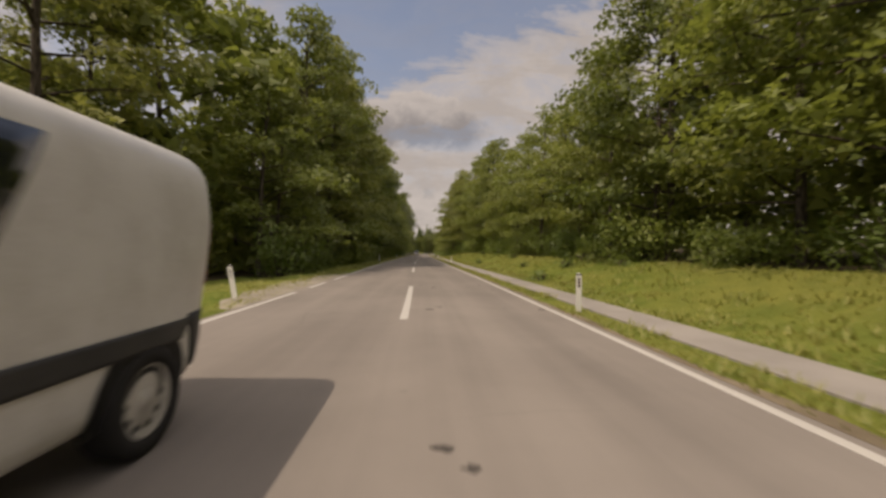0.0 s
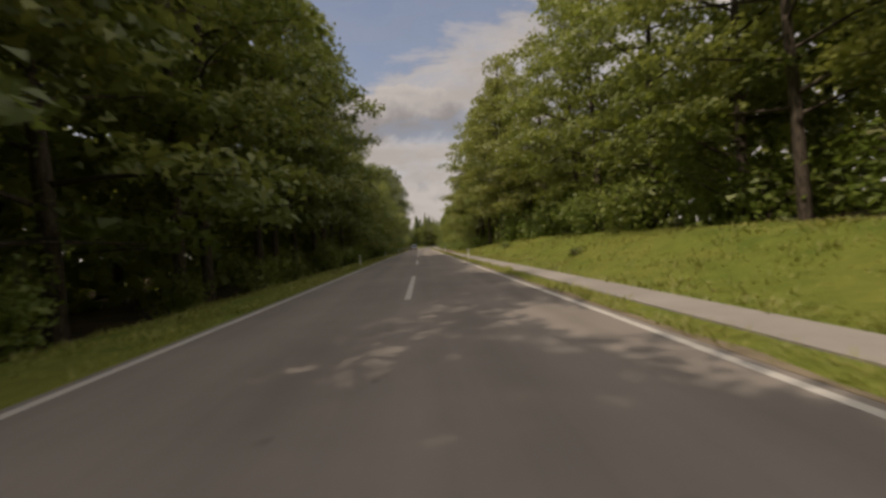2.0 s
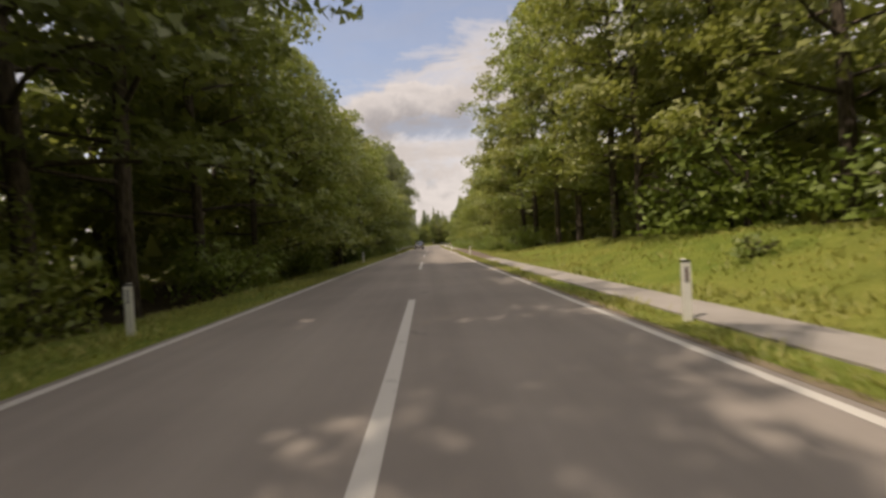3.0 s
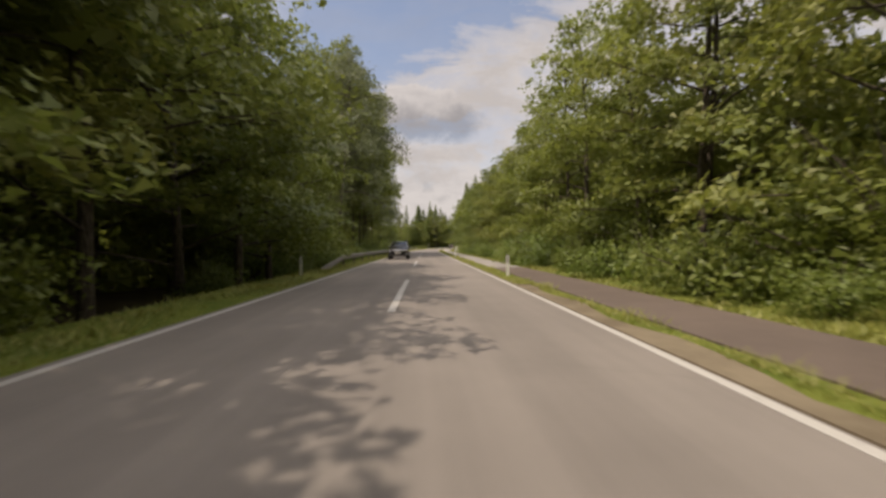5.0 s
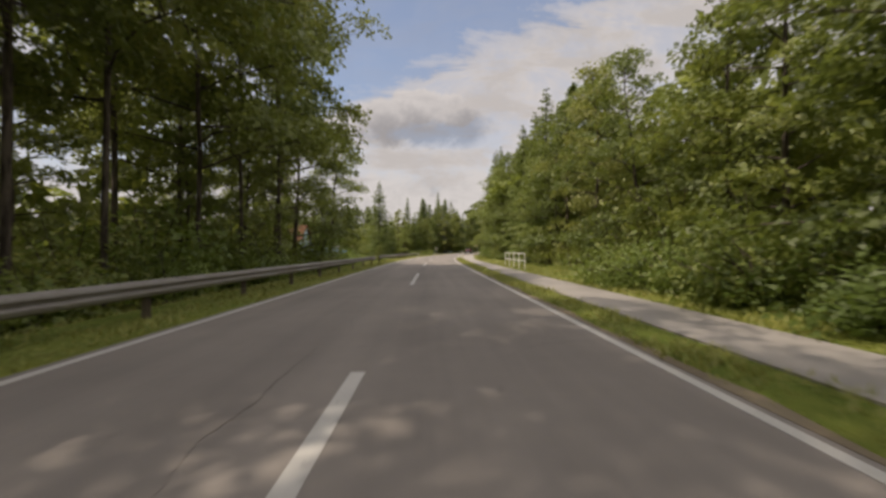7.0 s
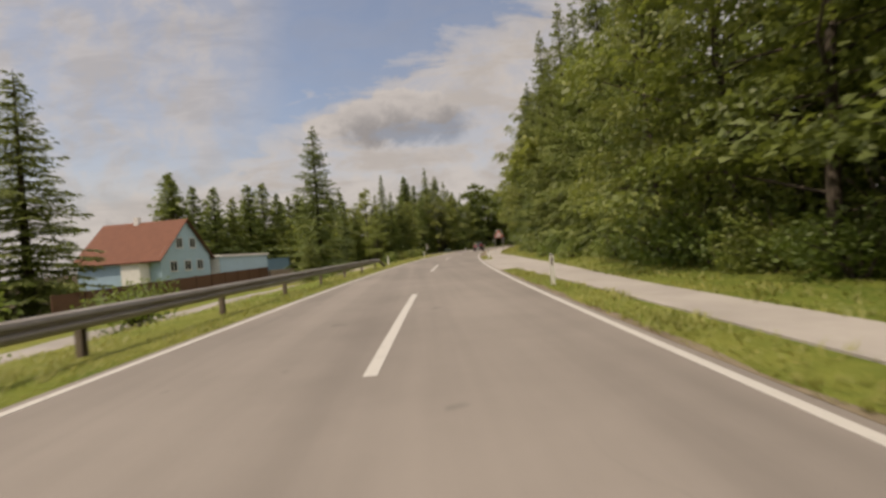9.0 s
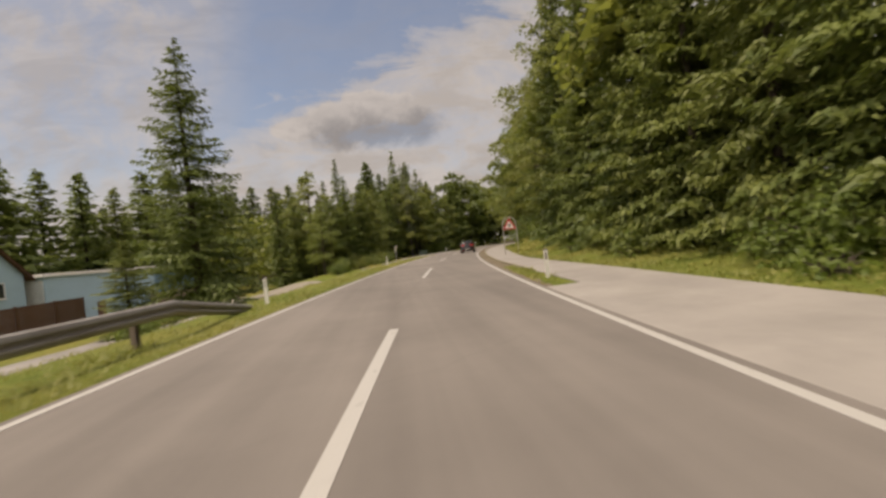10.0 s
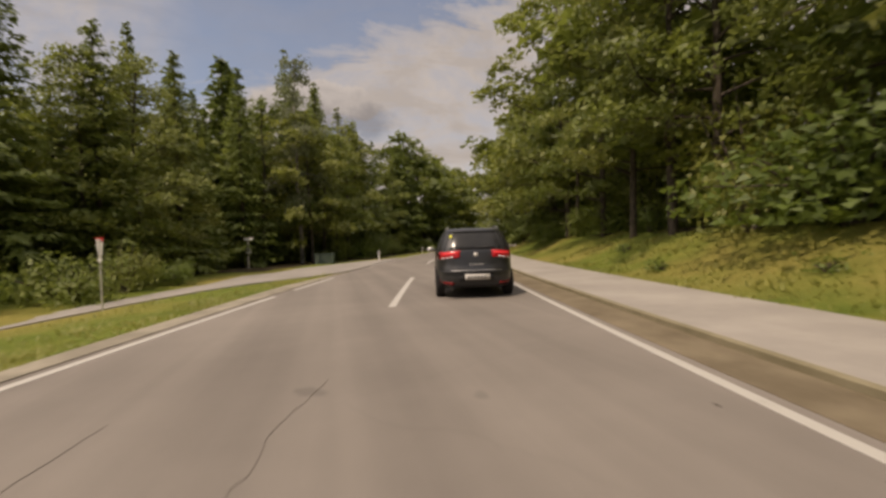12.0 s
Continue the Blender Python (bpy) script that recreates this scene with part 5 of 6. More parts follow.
def house():
    """A gabled house; its ridge runs away from the road."""
    home = tagged(new("house"), "pale blue rendered house with red tiled gable roof", "house")
    w, d, eave, apex, low = 9.4, 11.5, 2.9, 7.8, -3.0
    outline = [(0, low), (w, low), (w, eave), (w / 2, apex - 0.12), (0, eave)]

    def flat(points, thick, name, mat, label=""):
        bm = prism_bm(points, thick)
        return part(name, bm, mat, home, label)

    wall = flat(outline, 0.3, "gable_wall", HOUSE_BLUE)
    back = flat(outline, 0.3, "gable_wall", HOUSE_BLUE)
    back.location = (0, d - 0.3, 0)
    part("side_wall", box_bm(0, 0.3, low, 0.3, d - 0.3, eave), HOUSE_BLUE, home)
    part("side_wall", box_bm(w - 0.3, 0.3, low, w, d - 0.3, eave), HOUSE_WHITE, home)
    rise = (apex - eave) / (w / 2)
    for sgn in (0, 1):
        bm = bmesh.new()
        rows, cols = 16, 26
        over = 0.55
        length = math.hypot(w / 2 + over, (w / 2 + over) * rise)
        for i in range(rows):
            for j in range(cols):
                u0, u1 = i / rows, (i + 1.12) / rows
                y0, y1 = -0.5 + (d + 1.0) * j / cols, -0.5 + (d + 1.0) * (j + 0.96) / cols
                xa, xb = (w / 2 + over) * u0, (w / 2 + over) * u1
                za, zb = apex - xa * rise, apex - xb * rise
                pts = [(xa, y0, za), (xa, y1, za), (xb, y1, zb + 0.05), (xb, y0, zb + 0.05)]
                pts = [(w / 2 + (x if sgn else -x), y, z) for x, y, z in pts]
                vs = [bm.verts.new(p) for p in pts]
                bm.faces.new(vs if sgn else vs[::-1])
        tile = part("roof_tiles", bm, ROOF_TILE, home, "red clay roof tiles")
        tagged(tile, kind="stuff")
        bm = bmesh.new()
        x0, x1 = w / 2, (w + over if sgn else -over)
        zz = apex - (w / 2 + over) * rise
        lo = [bm.verts.new(p) for p in ((x0, -0.45, apex - 0.03), (x0, d + 0.45, apex - 0.03), (x1, d + 0.45, zz - 0.03), (x1, -0.45, zz - 0.03))]
        hi = [bm.verts.new(v.co - Vector((0, 0, 0.14))) for v in lo]
        bm.faces.new(lo)
        bm.faces.new(hi[::-1])
        for k in range(4):
            bm.faces.new((lo[k], hi[k], hi[(k + 1) % 4], lo[(k + 1) % 4]))
        part("roof_deck", bm, FENCE_WOOD, home)

    def window(x, z, ww, hh):
        win = under(new("window"), home)
        for a, b, c, e in ((x - 0.07, z - 0.07, x + ww + 0.07, z), (x - 0.07, z + hh, x + ww + 0.07, z + hh + 0.07), (x - 0.07, z, x, z + hh), (x + ww, z, x + ww + 0.07, z + hh), (x + ww / 2 - 0.03, z, x + ww / 2 + 0.03, z + hh)):
            part("frame", box_bm(a, -0.05, b, c, -0.004, e), FRAME_WHITE, win)
        part("pane", box_bm(x, -0.022, z, x + ww, -0.008, z + hh), WINDOW_GLASS, win)
        part("sill", box_bm(x - 0.12, -0.14, z - 0.12, x + ww + 0.12, -0.004, z - 0.075), FRAME_WHITE, win)

    for x in (2.9, 5.4):
        window(x, 3.9, 1.0, 1.25)
    for x in (1.6, 4.2, 6.6):
        window(x, 0.9, 1.1, 1.2)
    part("porch_wall", box_bm(-1.6, 1.5, low, -0.02, 4.0, 2.1), HOUSE_WHITE, home)
    part("porch_roof", box_bm(-1.9, 1.2, 2.12, -0.02, 4.3, 2.24), ROOF_TILE, home)
    part("chimney", box_bm(4.3, 6.5, 6.8, 4.9, 7.1, 8.5), HOUSE_WHITE, home)
    x, y = along(256.8, -36.3)
    home.matrix_basis = pose(float(x), float(y), -0.1, 0, 0, math.degrees(np.interp(258, LINE_S, LINE_H)) + 90)


house()


def flat_building():
    """A low flat-roofed outbuilding behind the fence."""
    shed = tagged(new("outbuilding"), "low pale blue flat-roofed outbuilding behind a fence", "building")
    part("wall", box_bm(0, 0, -3.4, 3.2, 13, 2.1), HOUSE_BLUE, shed)
    part("white_front", box_bm(0.1, -0.06, -2.4, 3.1, -0.003, 1.9, 0.01), FRAME_WHITE, shed)
    part("roof", box_bm(-0.25, -0.25, 2.11, 3.45, 13.25, 2.4, 0.03), HOUSE_WHITE, shed)
    part("door", box_bm(3.203, 5.0, -2.9, 3.25, 6.0, -0.8, 0.01), FENCE_WOOD, shed)
    shed.matrix_basis = spot(266, -38.5, 0.15, 0)


flat_building()


def garden_fence(s0, s1, side):
    """Brown boards on posts along the garden."""
    fence = tagged(new("garden_fence"), "dark brown wooden board fence round the garden", "fence")
    bm = box_bm(-0.065, -0.012, -1.6, 0.065, 0.012, 0.85)
    board = bpy.data.meshes.new("board")
    bm.to_mesh(board)
    bm.free()
    board.materials.append(FENCE_WOOD)
    bm = box_bm(-0.06, -0.1, -1.9, 0.06, -0.013, 0.9)
    post = bpy.data.meshes.new("post")
    bm.to_mesh(post)
    bm.free()
    post.materials.append(FENCE_WOOD)
    rnd = random.Random(3)
    a, k = s0, 0
    while a < s1:
        ob = under(new("board", board), fence)
        ob.matrix_basis = spot(a, side, -0.75 + rnd.uniform(-0.02, 0.02) + 0.014 * (a - s0), 90)
        if k % 14 == 0:
            ob = under(new("post", post), fence)
            ob.matrix_basis = spot(a, side, -0.75 + 0.014 * (a - s0), 90)
        a, k = a + 0.15, k + 1


garden_fence(232, 257, -22.5)


def street_lamp():
    lamp = tagged(new("street_lamp"), "slim grey street lamp beyond the garden", "street lamp")
    pts = [(0, 0, -1), (0, 0, 5.2), (0.15, 0, 5.7), (0.6, 0, 5.95), (1.0, 0, 6.0)]
    part("pole", tube_bm(pts, [0.07, 0.05, 0.04, 0.035, 0.03], 8), TUBE_GREY, lamp)
    part("head", box_bm(0.9, -0.1, 5.95, 1.5, 0.1, 6.07, 0.03), TUBE_GREY, lamp)
    lamp.matrix_basis = spot(243, -45, 0.0)


street_lamp()


def neighbour_house():
    home = tagged(new("far_house"), "grey-white gabled house beyond the garden", "house")
    part("wall", prism_bm([(0, -1.5), (8, -1.5), (8, 2.2), (4, 4.4), (0, 2.2)], 9), HOUSE_WHITE, home)
    for sgn in (-1, 1):
        bm = prism_bm([(4, 4.55), (4, 4.42), (4 + sgn * 4.6, 1.9), (4 + sgn * 4.6, 2.05)], 9.8)
        bmesh.ops.translate(bm, verts=bm.verts, vec=(0, -0.4, 0))
        part("roof", bm, WOOD_GREY, home)
    for x in (1.5, 5.2):
        part("window", box_bm(x, -0.05, 0.2, x + 1.2, -0.004, 1.4, 0.01), WINDOW_GLASS, home)
    home.matrix_basis = spot(236, -48, 0.0, 25)


neighbour_house()


def yard_things():
    def pallet_stack(s, side, turn, layers):
        stack = tagged(new("pallet_stack"), "stack of weathered wooden pallets on gravel", "pallets")
        for k in range(layers):
            z = k * 0.15
            for y in (-0.36, 0.0, 0.36):
                part("bearer", box_bm(-0.6, y - 0.05, z, 0.6, y + 0.05, z + 0.1), WOOD_GREY, stack)
            for x in (-0.5, -0.25, 0.0, 0.25, 0.5):
                part("slat", box_bm(x - 0.06, -0.4, z + 0.102, x + 0.06, 0.4, z + 0.125), WOOD_GREY, stack)
        stack.matrix_basis = spot(s, side, float(ground_z(s, side)) + 0.05, turn)

    def barrel(s, side):
        drum = tagged(new("barrel"), "faded yellow-green drum standing on gravel", "barrel")
        part("body", tube_bm([(0, 0, 0), (0, 0, 0.28), (0, 0, 0.3), (0, 0, 0.32), (0, 0, 0.58), (0, 0, 0.6), (0, 0, 0.62), (0, 0, 0.9)], [0.3, 0.3, 0.315, 0.3, 0.3, 0.315, 0.3, 0.3], 18), BARREL_YELLOW, drum)
        part("lid", tube_bm([(0, 0, 0.9), (0, 0, 0.93)], [0.31, 0.31], 18), WOOD_GREY, drum)
        drum.matrix_basis = spot(s, side, float(ground_z(s, side)) + 0.05)

    pallet_stack(285.9, -31.4, 20, 9)
    pallet_stack(286.5, -32.3, 5, 13)
    pallet_stack(287.0, -33.3, 40, 8)
    barrel(287.1, -34.5)
    barrel(287.4, -35.3)

    def container(s, side, turn, size, paint, label):
        """A long steel box with pressed ribs, corner posts and door leaves at its end."""
        long, deep, high = size
        steel = tagged(new("container"), label, "container")
        part("body", box_bm(-long / 2, -deep / 2, 0.12, long / 2, deep / 2, high - 0.06, 0.02), paint, steel)
        for x in (-1, 1):
            for y in (-1, 1):
                part("corner_post", box_bm(x * long / 2 - 0.08, y * deep / 2 - 0.08, 0, x * long / 2 + 0.08, y * deep / 2 + 0.08, high, 0.01), paint, steel)
        for y in (-1, 1):
            part("top_rail", box_bm(-long / 2, y * deep / 2 - 0.05, high - 0.12, long / 2, y * deep / 2 + 0.05, high - 0.002, 0.01), paint, steel)
            for k in range(int(long / 0.42) - 1):
                x = -long / 2 + 0.3 + k * 0.42
                part("rib", box_bm(x, y * deep / 2 - 0.02, 0.2, x + 0.2, y * deep / 2 + 0.04, high - 0.2), paint, steel)
        for y in (-0.25, 0.25):
            part("door", box_bm(long / 2 - 0.01, y * deep * 0.94 - deep * 0.22, 0.2, long / 2 + 0.03, y * deep * 0.94 + deep * 0.22, high - 0.2, 0.01), paint, steel)
        steel.matrix_basis = spot(s, side, float(ground_z(s, side)) + 0.05, turn)

    container(279.6, -34.9, 80, (6.0, 2.4, 2.6), WOOD_GREY, "weathered grey steel container in the gravel yard")
    container(283.7, -39.1, 81, (8.0, 2.6, 4.6), CONTAINER_BLUE, "tall blue ribbed steel container in the gravel yard")

    bm = bmesh.new()
    bmesh.ops.create_grid(bm, x_segments=26, y_segments=18, size=1.0)
    for v in bm.verts:
        x, y = v.co.x, v.co.y
        r = math.hypot(x, y)
        high = max(0.0, 1.0 - r) ** 0.9
        v.co = Vector((x * 4.6, y * 3.0, 1.7 * high + 0.10 * high * math.sin(5 * x + 3 * y) + 0.06 * high * math.sin(13 * y - 9 * x) - 0.05))
    heap = tagged(new("gravel_heap"), "pale heap of tipped gravel in the yard", "gravel heap")
    part("pile", bm, GRAVEL, heap)
    heap.matrix_basis = spot(290.6, -39.8, float(ground_z(290.6, -39.8)), 20)


yard_things()
tagged(ribbon("kerb", np.linspace(248, 430, 120), lambda s: path_in(s) - 0.125, lambda s: path_in(s) - 0.005, 0.075, KERB_STONE, 2, 0.14), "low weathered stone kerb along the path", "kerb", kind="structure")


# ---- vehicles: x from the tail forwards, y across, z up ----
from mathutils.bvhtree import BVHTree


class Shell:
    """A car body of stacked plan outlines, on which panels can be laid."""

    def __init__(self, levels, corner=2.6, count=56):
        zs = [l[0] for l in levels]
        fine = np.concatenate([np.linspace(a, b, 4)[:-1] for a, b in zip(zs, zs[1:])] + [[zs[-1]]])
        cols = [self.smooth(fine, zs, [l[k] for l in levels]) for k in (1, 2, 3)]
        ang = np.linspace(0, math.tau, count, endpoint=False) + 0.01
        c, s = np.cos(ang), np.sin(ang)
        verts = []
        for z, xr, xf, w in zip(fine, *cols):
            e = 2.0 / 7.0
            ux = np.sign(c) * np.abs(c) ** e
            uy = np.sign(s) * np.abs(s) ** (2.0 / corner / 1.4)
            x = (xr + xf) / 2 + (xf - xr) / 2 * ux
            verts += [(a, w * b, z) for a, b in zip(x, uy)]
        faces = [(i * count + k, i * count + (k + 1) % count, (i + 1) * count + (k + 1) % count, (i + 1) * count + k) for i in range(len(fine) - 1) for k in range(count)]
        faces += [tuple(range(count))[::-1], tuple((len(fine) - 1) * count + k for k in range(count))]
        self.verts, self.faces = verts, faces
        self.tree = BVHTree.FromPolygons([Vector(v) for v in verts], faces)

    @staticmethod
    def smooth(x, xs, ys):
        """Monotone-ish cubic through the levels."""
        xs, ys = np.array(xs, float), np.array(ys, float)
        d = np.diff(ys) / np.diff(xs)
        m = np.concatenate([[d[0]], np.where(d[1:] * d[:-1] > 0, 2 * d[1:] * d[:-1] / (d[1:] + d[:-1] + 1e-9), 0), [d[-1]]])
        i = np.clip(np.searchsorted(xs, x) - 1, 0, len(xs) - 2)
        h = np.diff(xs)[i]
        t = (x - xs[i]) / h
        return (2 * t**3 - 3 * t**2 + 1) * ys[i] + (t**3 - 2 * t**2 + t) * h * m[i] + (-2 * t**3 + 3 * t**2) * ys[i + 1] + (t**3 - t**2) * h * m[i + 1]

    def mesh(self, name, mat, parent):
        return under(new(name, mesh_from(name, self.verts, self.faces, mat, True)), parent)

    def panel(self, name, corners, view, mat, parent, proud=0.006, label="", nu=8, nv=5):
        """A panel with its four corners given from behind, ahead or aside, pressed on to the shell."""
        way = {"tail": Vector((1, 0, 0)), "nose": Vector((-1, 0, 0)), "right": Vector((0, 1, 0)), "left": Vector((0, -1, 0)), "top": Vector((0, 0, -1))}[view]
        a, b, c, d = [np.array(p, float) for p in corners]
        bm = bmesh.new()
        grid = []
        for i in range(nu + 1):
            line = []
            for j in range(nv + 1):
                u, v = i / nu, j / nv
                p = (a * (1 - u) + b * u) * (1 - v) + (d * (1 - u) + c * u) * v
                if view in ("tail", "nose"):
                    start = Vector((-3 if view == "tail" else 9, p[0], p[1]))
                elif view == "top":
                    start = Vector((p[0], p[1], 5))
                else:
                    start = Vector((p[0], -4 if view == "right" else 4, p[1]))
                hit = self.tree.ray_cast(start, way)
                if hit[0] is None:
                    hit = self.tree.find_nearest(start + way * 3.5)
                line.append((hit[0] - way * proud, hit[0] + way * 0.012))
            grid.append(line)
        outer = [[bm.verts.new(p[0]) for p in line] for line in grid]
        for i in range(nu):
            for j in range(nv):
                bm.faces.new((outer[i][j], outer[i + 1][j], outer[i + 1][j + 1], outer[i][j + 1]))
        rim = [(i, 0) for i in range(nu)] + [(nu, j) for j in range(nv)] + [(i, nv) for i in range(nu, 0, -1)] + [(0, j) for j in range(nv, 0, -1)]
        inner = {k: bm.verts.new(grid[k[0]][k[1]][1]) for k in rim}
        for k, k2 in zip(rim, rim[1:] + rim[:1]):
            bm.faces.new((outer[k[0]][k[1]], inner[k], inner[k2], outer[k2[0]][k2[1]]))
        bmesh.ops.recalc_face_normals(bm, faces=bm.faces)
        return part(name, bm, mat, parent, label, smooth=True)


def wheel(x, y, radius, width, rim_mat, spokes, parent):
    """A wheel whose outer face looks away from the car."""
    out = 1 if y > 0 else -1
    hub = under(new("wheel"), parent)
    prof = [(0.62, 0.0), (0.66, 0.48), (0.93, 0.5), (1.0, 0.38), (1.0, -0.38), (0.93, -0.5), (0.62, -0.5)]
    bm = bmesh.new()
    sides = 40
    rings = [[bm.verts.new((r * radius * math.cos(k * math.tau / sides), w * width * out, r * radius * math.sin(k * math.tau / sides))) for k in range(sides)] for r, w in prof]
    for lo, hi in zip(rings, rings[1:]):
        for k in range(sides):
            bm.faces.new((lo[k], lo[(k + 1) % sides], hi[(k + 1) % sides], hi[k]))
    bmesh.ops.recalc_face_normals(bm, faces=bm.faces)
    part("tyre", bm, RUBBER, hub, smooth=True)
    bm = bmesh.new()
    prof = [(0.67, 0.46), (0.63, 0.47), (0.60, 0.30), (0.57, 0.10)] if spokes else [(0.67, 0.44), (0.63, 0.46), (0.56, 0.22), (0.42, 0.30), (0.30, 0.34), (0.16, 0.34), (0.14, 0.40), (0.01, 0.41)]
    rings = [[bm.verts.new((r * radius * math.cos(k * math.tau / sides), w * width * out, r * radius * math.sin(k * math.tau / sides))) for k in range(sides)] for r, w in prof]
    for lo, hi in zip(rings, rings[1:]):
        for k in range(sides):
            bm.faces.new((lo[k], lo[(k + 1) % sides], hi[(k + 1) % sides], hi[k]))
    part("rim", bm, rim_mat, hub, smooth=True)
    if spokes:
        bm = bmesh.new()
        for k in range(spokes):
            a = k * math.tau / spokes
            vs = []
            for r, hw in ((0.08, 0.055), (0.62, 0.045)):
                for sgn in (-1, 1):
                    px, pz = r * radius * math.cos(a) - sgn * hw * radius * math.sin(a), r * radius * math.sin(a) + sgn * hw * radius * math.cos(a)
                    vs.append((px, pz))
            f = [bm.verts.new((vs[i][0], (0.44 if i < 2 else 0.40) * width * out, vs[i][1])) for i in (0, 1, 3, 2)]
            g = [bm.verts.new((vs[i][0], 0.25 * width * out, vs[i][1])) for i in (0, 1, 3, 2)]
            bm.faces.new(f)
            for i in range(4):
                bm.faces.new((f[i], g[i], g[(i + 1) % 4], f[(i + 1) % 4]))
        bmesh.ops.recalc_face_normals(bm, faces=bm.faces)
        part("spokes", bm, rim_mat, hub)
        part("hub_cap", tube_bm([(0, 0.2 * width * out, 0), (0, 0.45 * width * out, 0)], 0.1 * radius, 12), rim_mat, hub)
    else:
        for k in range(10):
            a = k * math.tau / 10
            c = Vector((0.49 * radius * math.cos(a), 0.262 * width * out, 0.49 * radius * math.sin(a)))
            part("vent", tube_bm([c, c + Vector((0, 0.008 * out, 0))], 0.075 * radius, 12), BLACK_PLASTIC, hub)
    part("brake", tube_bm([(0, 0.0, 0), (0, 0.08 * width * out, 0)], 0.6 * radius, 24), BLACK_PLASTIC, hub)
    hub.location = (x, y, radius)
    return hub


def arch(shell, x, radius, view, mat, parent, grow=1.16):
    """The dark wheel opening, laid on the flank round a wheel."""
    bm = bmesh.new()
    start_y, way = (-4, 1) if view == "right" else (4, -1)
    count = 22
    ring = []
    for k in range(count + 1):
        a = -0.25 + (math.pi + 0.5) * k / count
        p = []
        for r in (0.5, grow):
            q = Vector((x + r * radius * math.cos(a), start_y, max(0.24, radius + r * radius * math.sin(a))))
            hit = shell.tree.ray_cast(q, Vector((0, way, 0)))
            p.append((hit[0] if hit[0] else Vector((q.x, -way * 0.8, q.z))) - Vector((0, way * 0.007, 0)))
        ring.append([bm.verts.new(v) for v in p])
    for lo, hi in zip(ring, ring[1:]):
        bm.faces.new((lo[0], lo[1], hi[1], hi[0]))
    bmesh.ops.solidify(bm, geom=bm.faces[:], thickness=0.004)
    part("wheel_arch", bm, mat, parent)


def number_plate(shell, view, y0, y1, z0, z1, parent):
    plate = shell.panel("number_plate", ((y0, z0), (y1, z0), (y1, z1), (y0, z1)), view, PLATE_WHITE, parent, 0.022, "white number plate", 4, 2)
    w, h = y1 - y0, z1 - z0
    for k in range(6):
        a = y0 + w * (0.16 + 0.13 * k)
        bar = shell.panel("plate_bar", ((a, z0 + 0.25 * h), (a + 0.085 * w, z0 + 0.25 * h), (a + 0.085 * w, z0 + 0.75 * h), (a, z0 + 0.75 * h)), view, PLATE_INK, plate, 0.027, nu=1, nv=1)
    return plate


def mirror(x, y, z, mat, parent):
    out = 1 if y > 0 else -1
    bm = bmesh.new()
    bmesh.ops.create_icosphere(bm, subdivisions=2, radius=1.0)
    for v in bm.verts:
        v.co = Vector((x + v.co.x * 0.07, y + out * 0.10 + v.co.y * 0.12, z + v.co.z * 0.075))
    part("mirror", bm, mat, parent, smooth=True)
    part("mirror_arm", tube_bm([(x + 0.02, y - out * 0.03, z - 0.04), (x, y + out * 0.06, z - 0.03)], 0.02, 6), BLACK_PLASTIC, parent)


def both_sides(shell, name, pts, mat, parent, proud=0.006, label=""):
    for view in ("right", "left"):
        shell.panel(name, pts, view, mat, parent, proud, label)


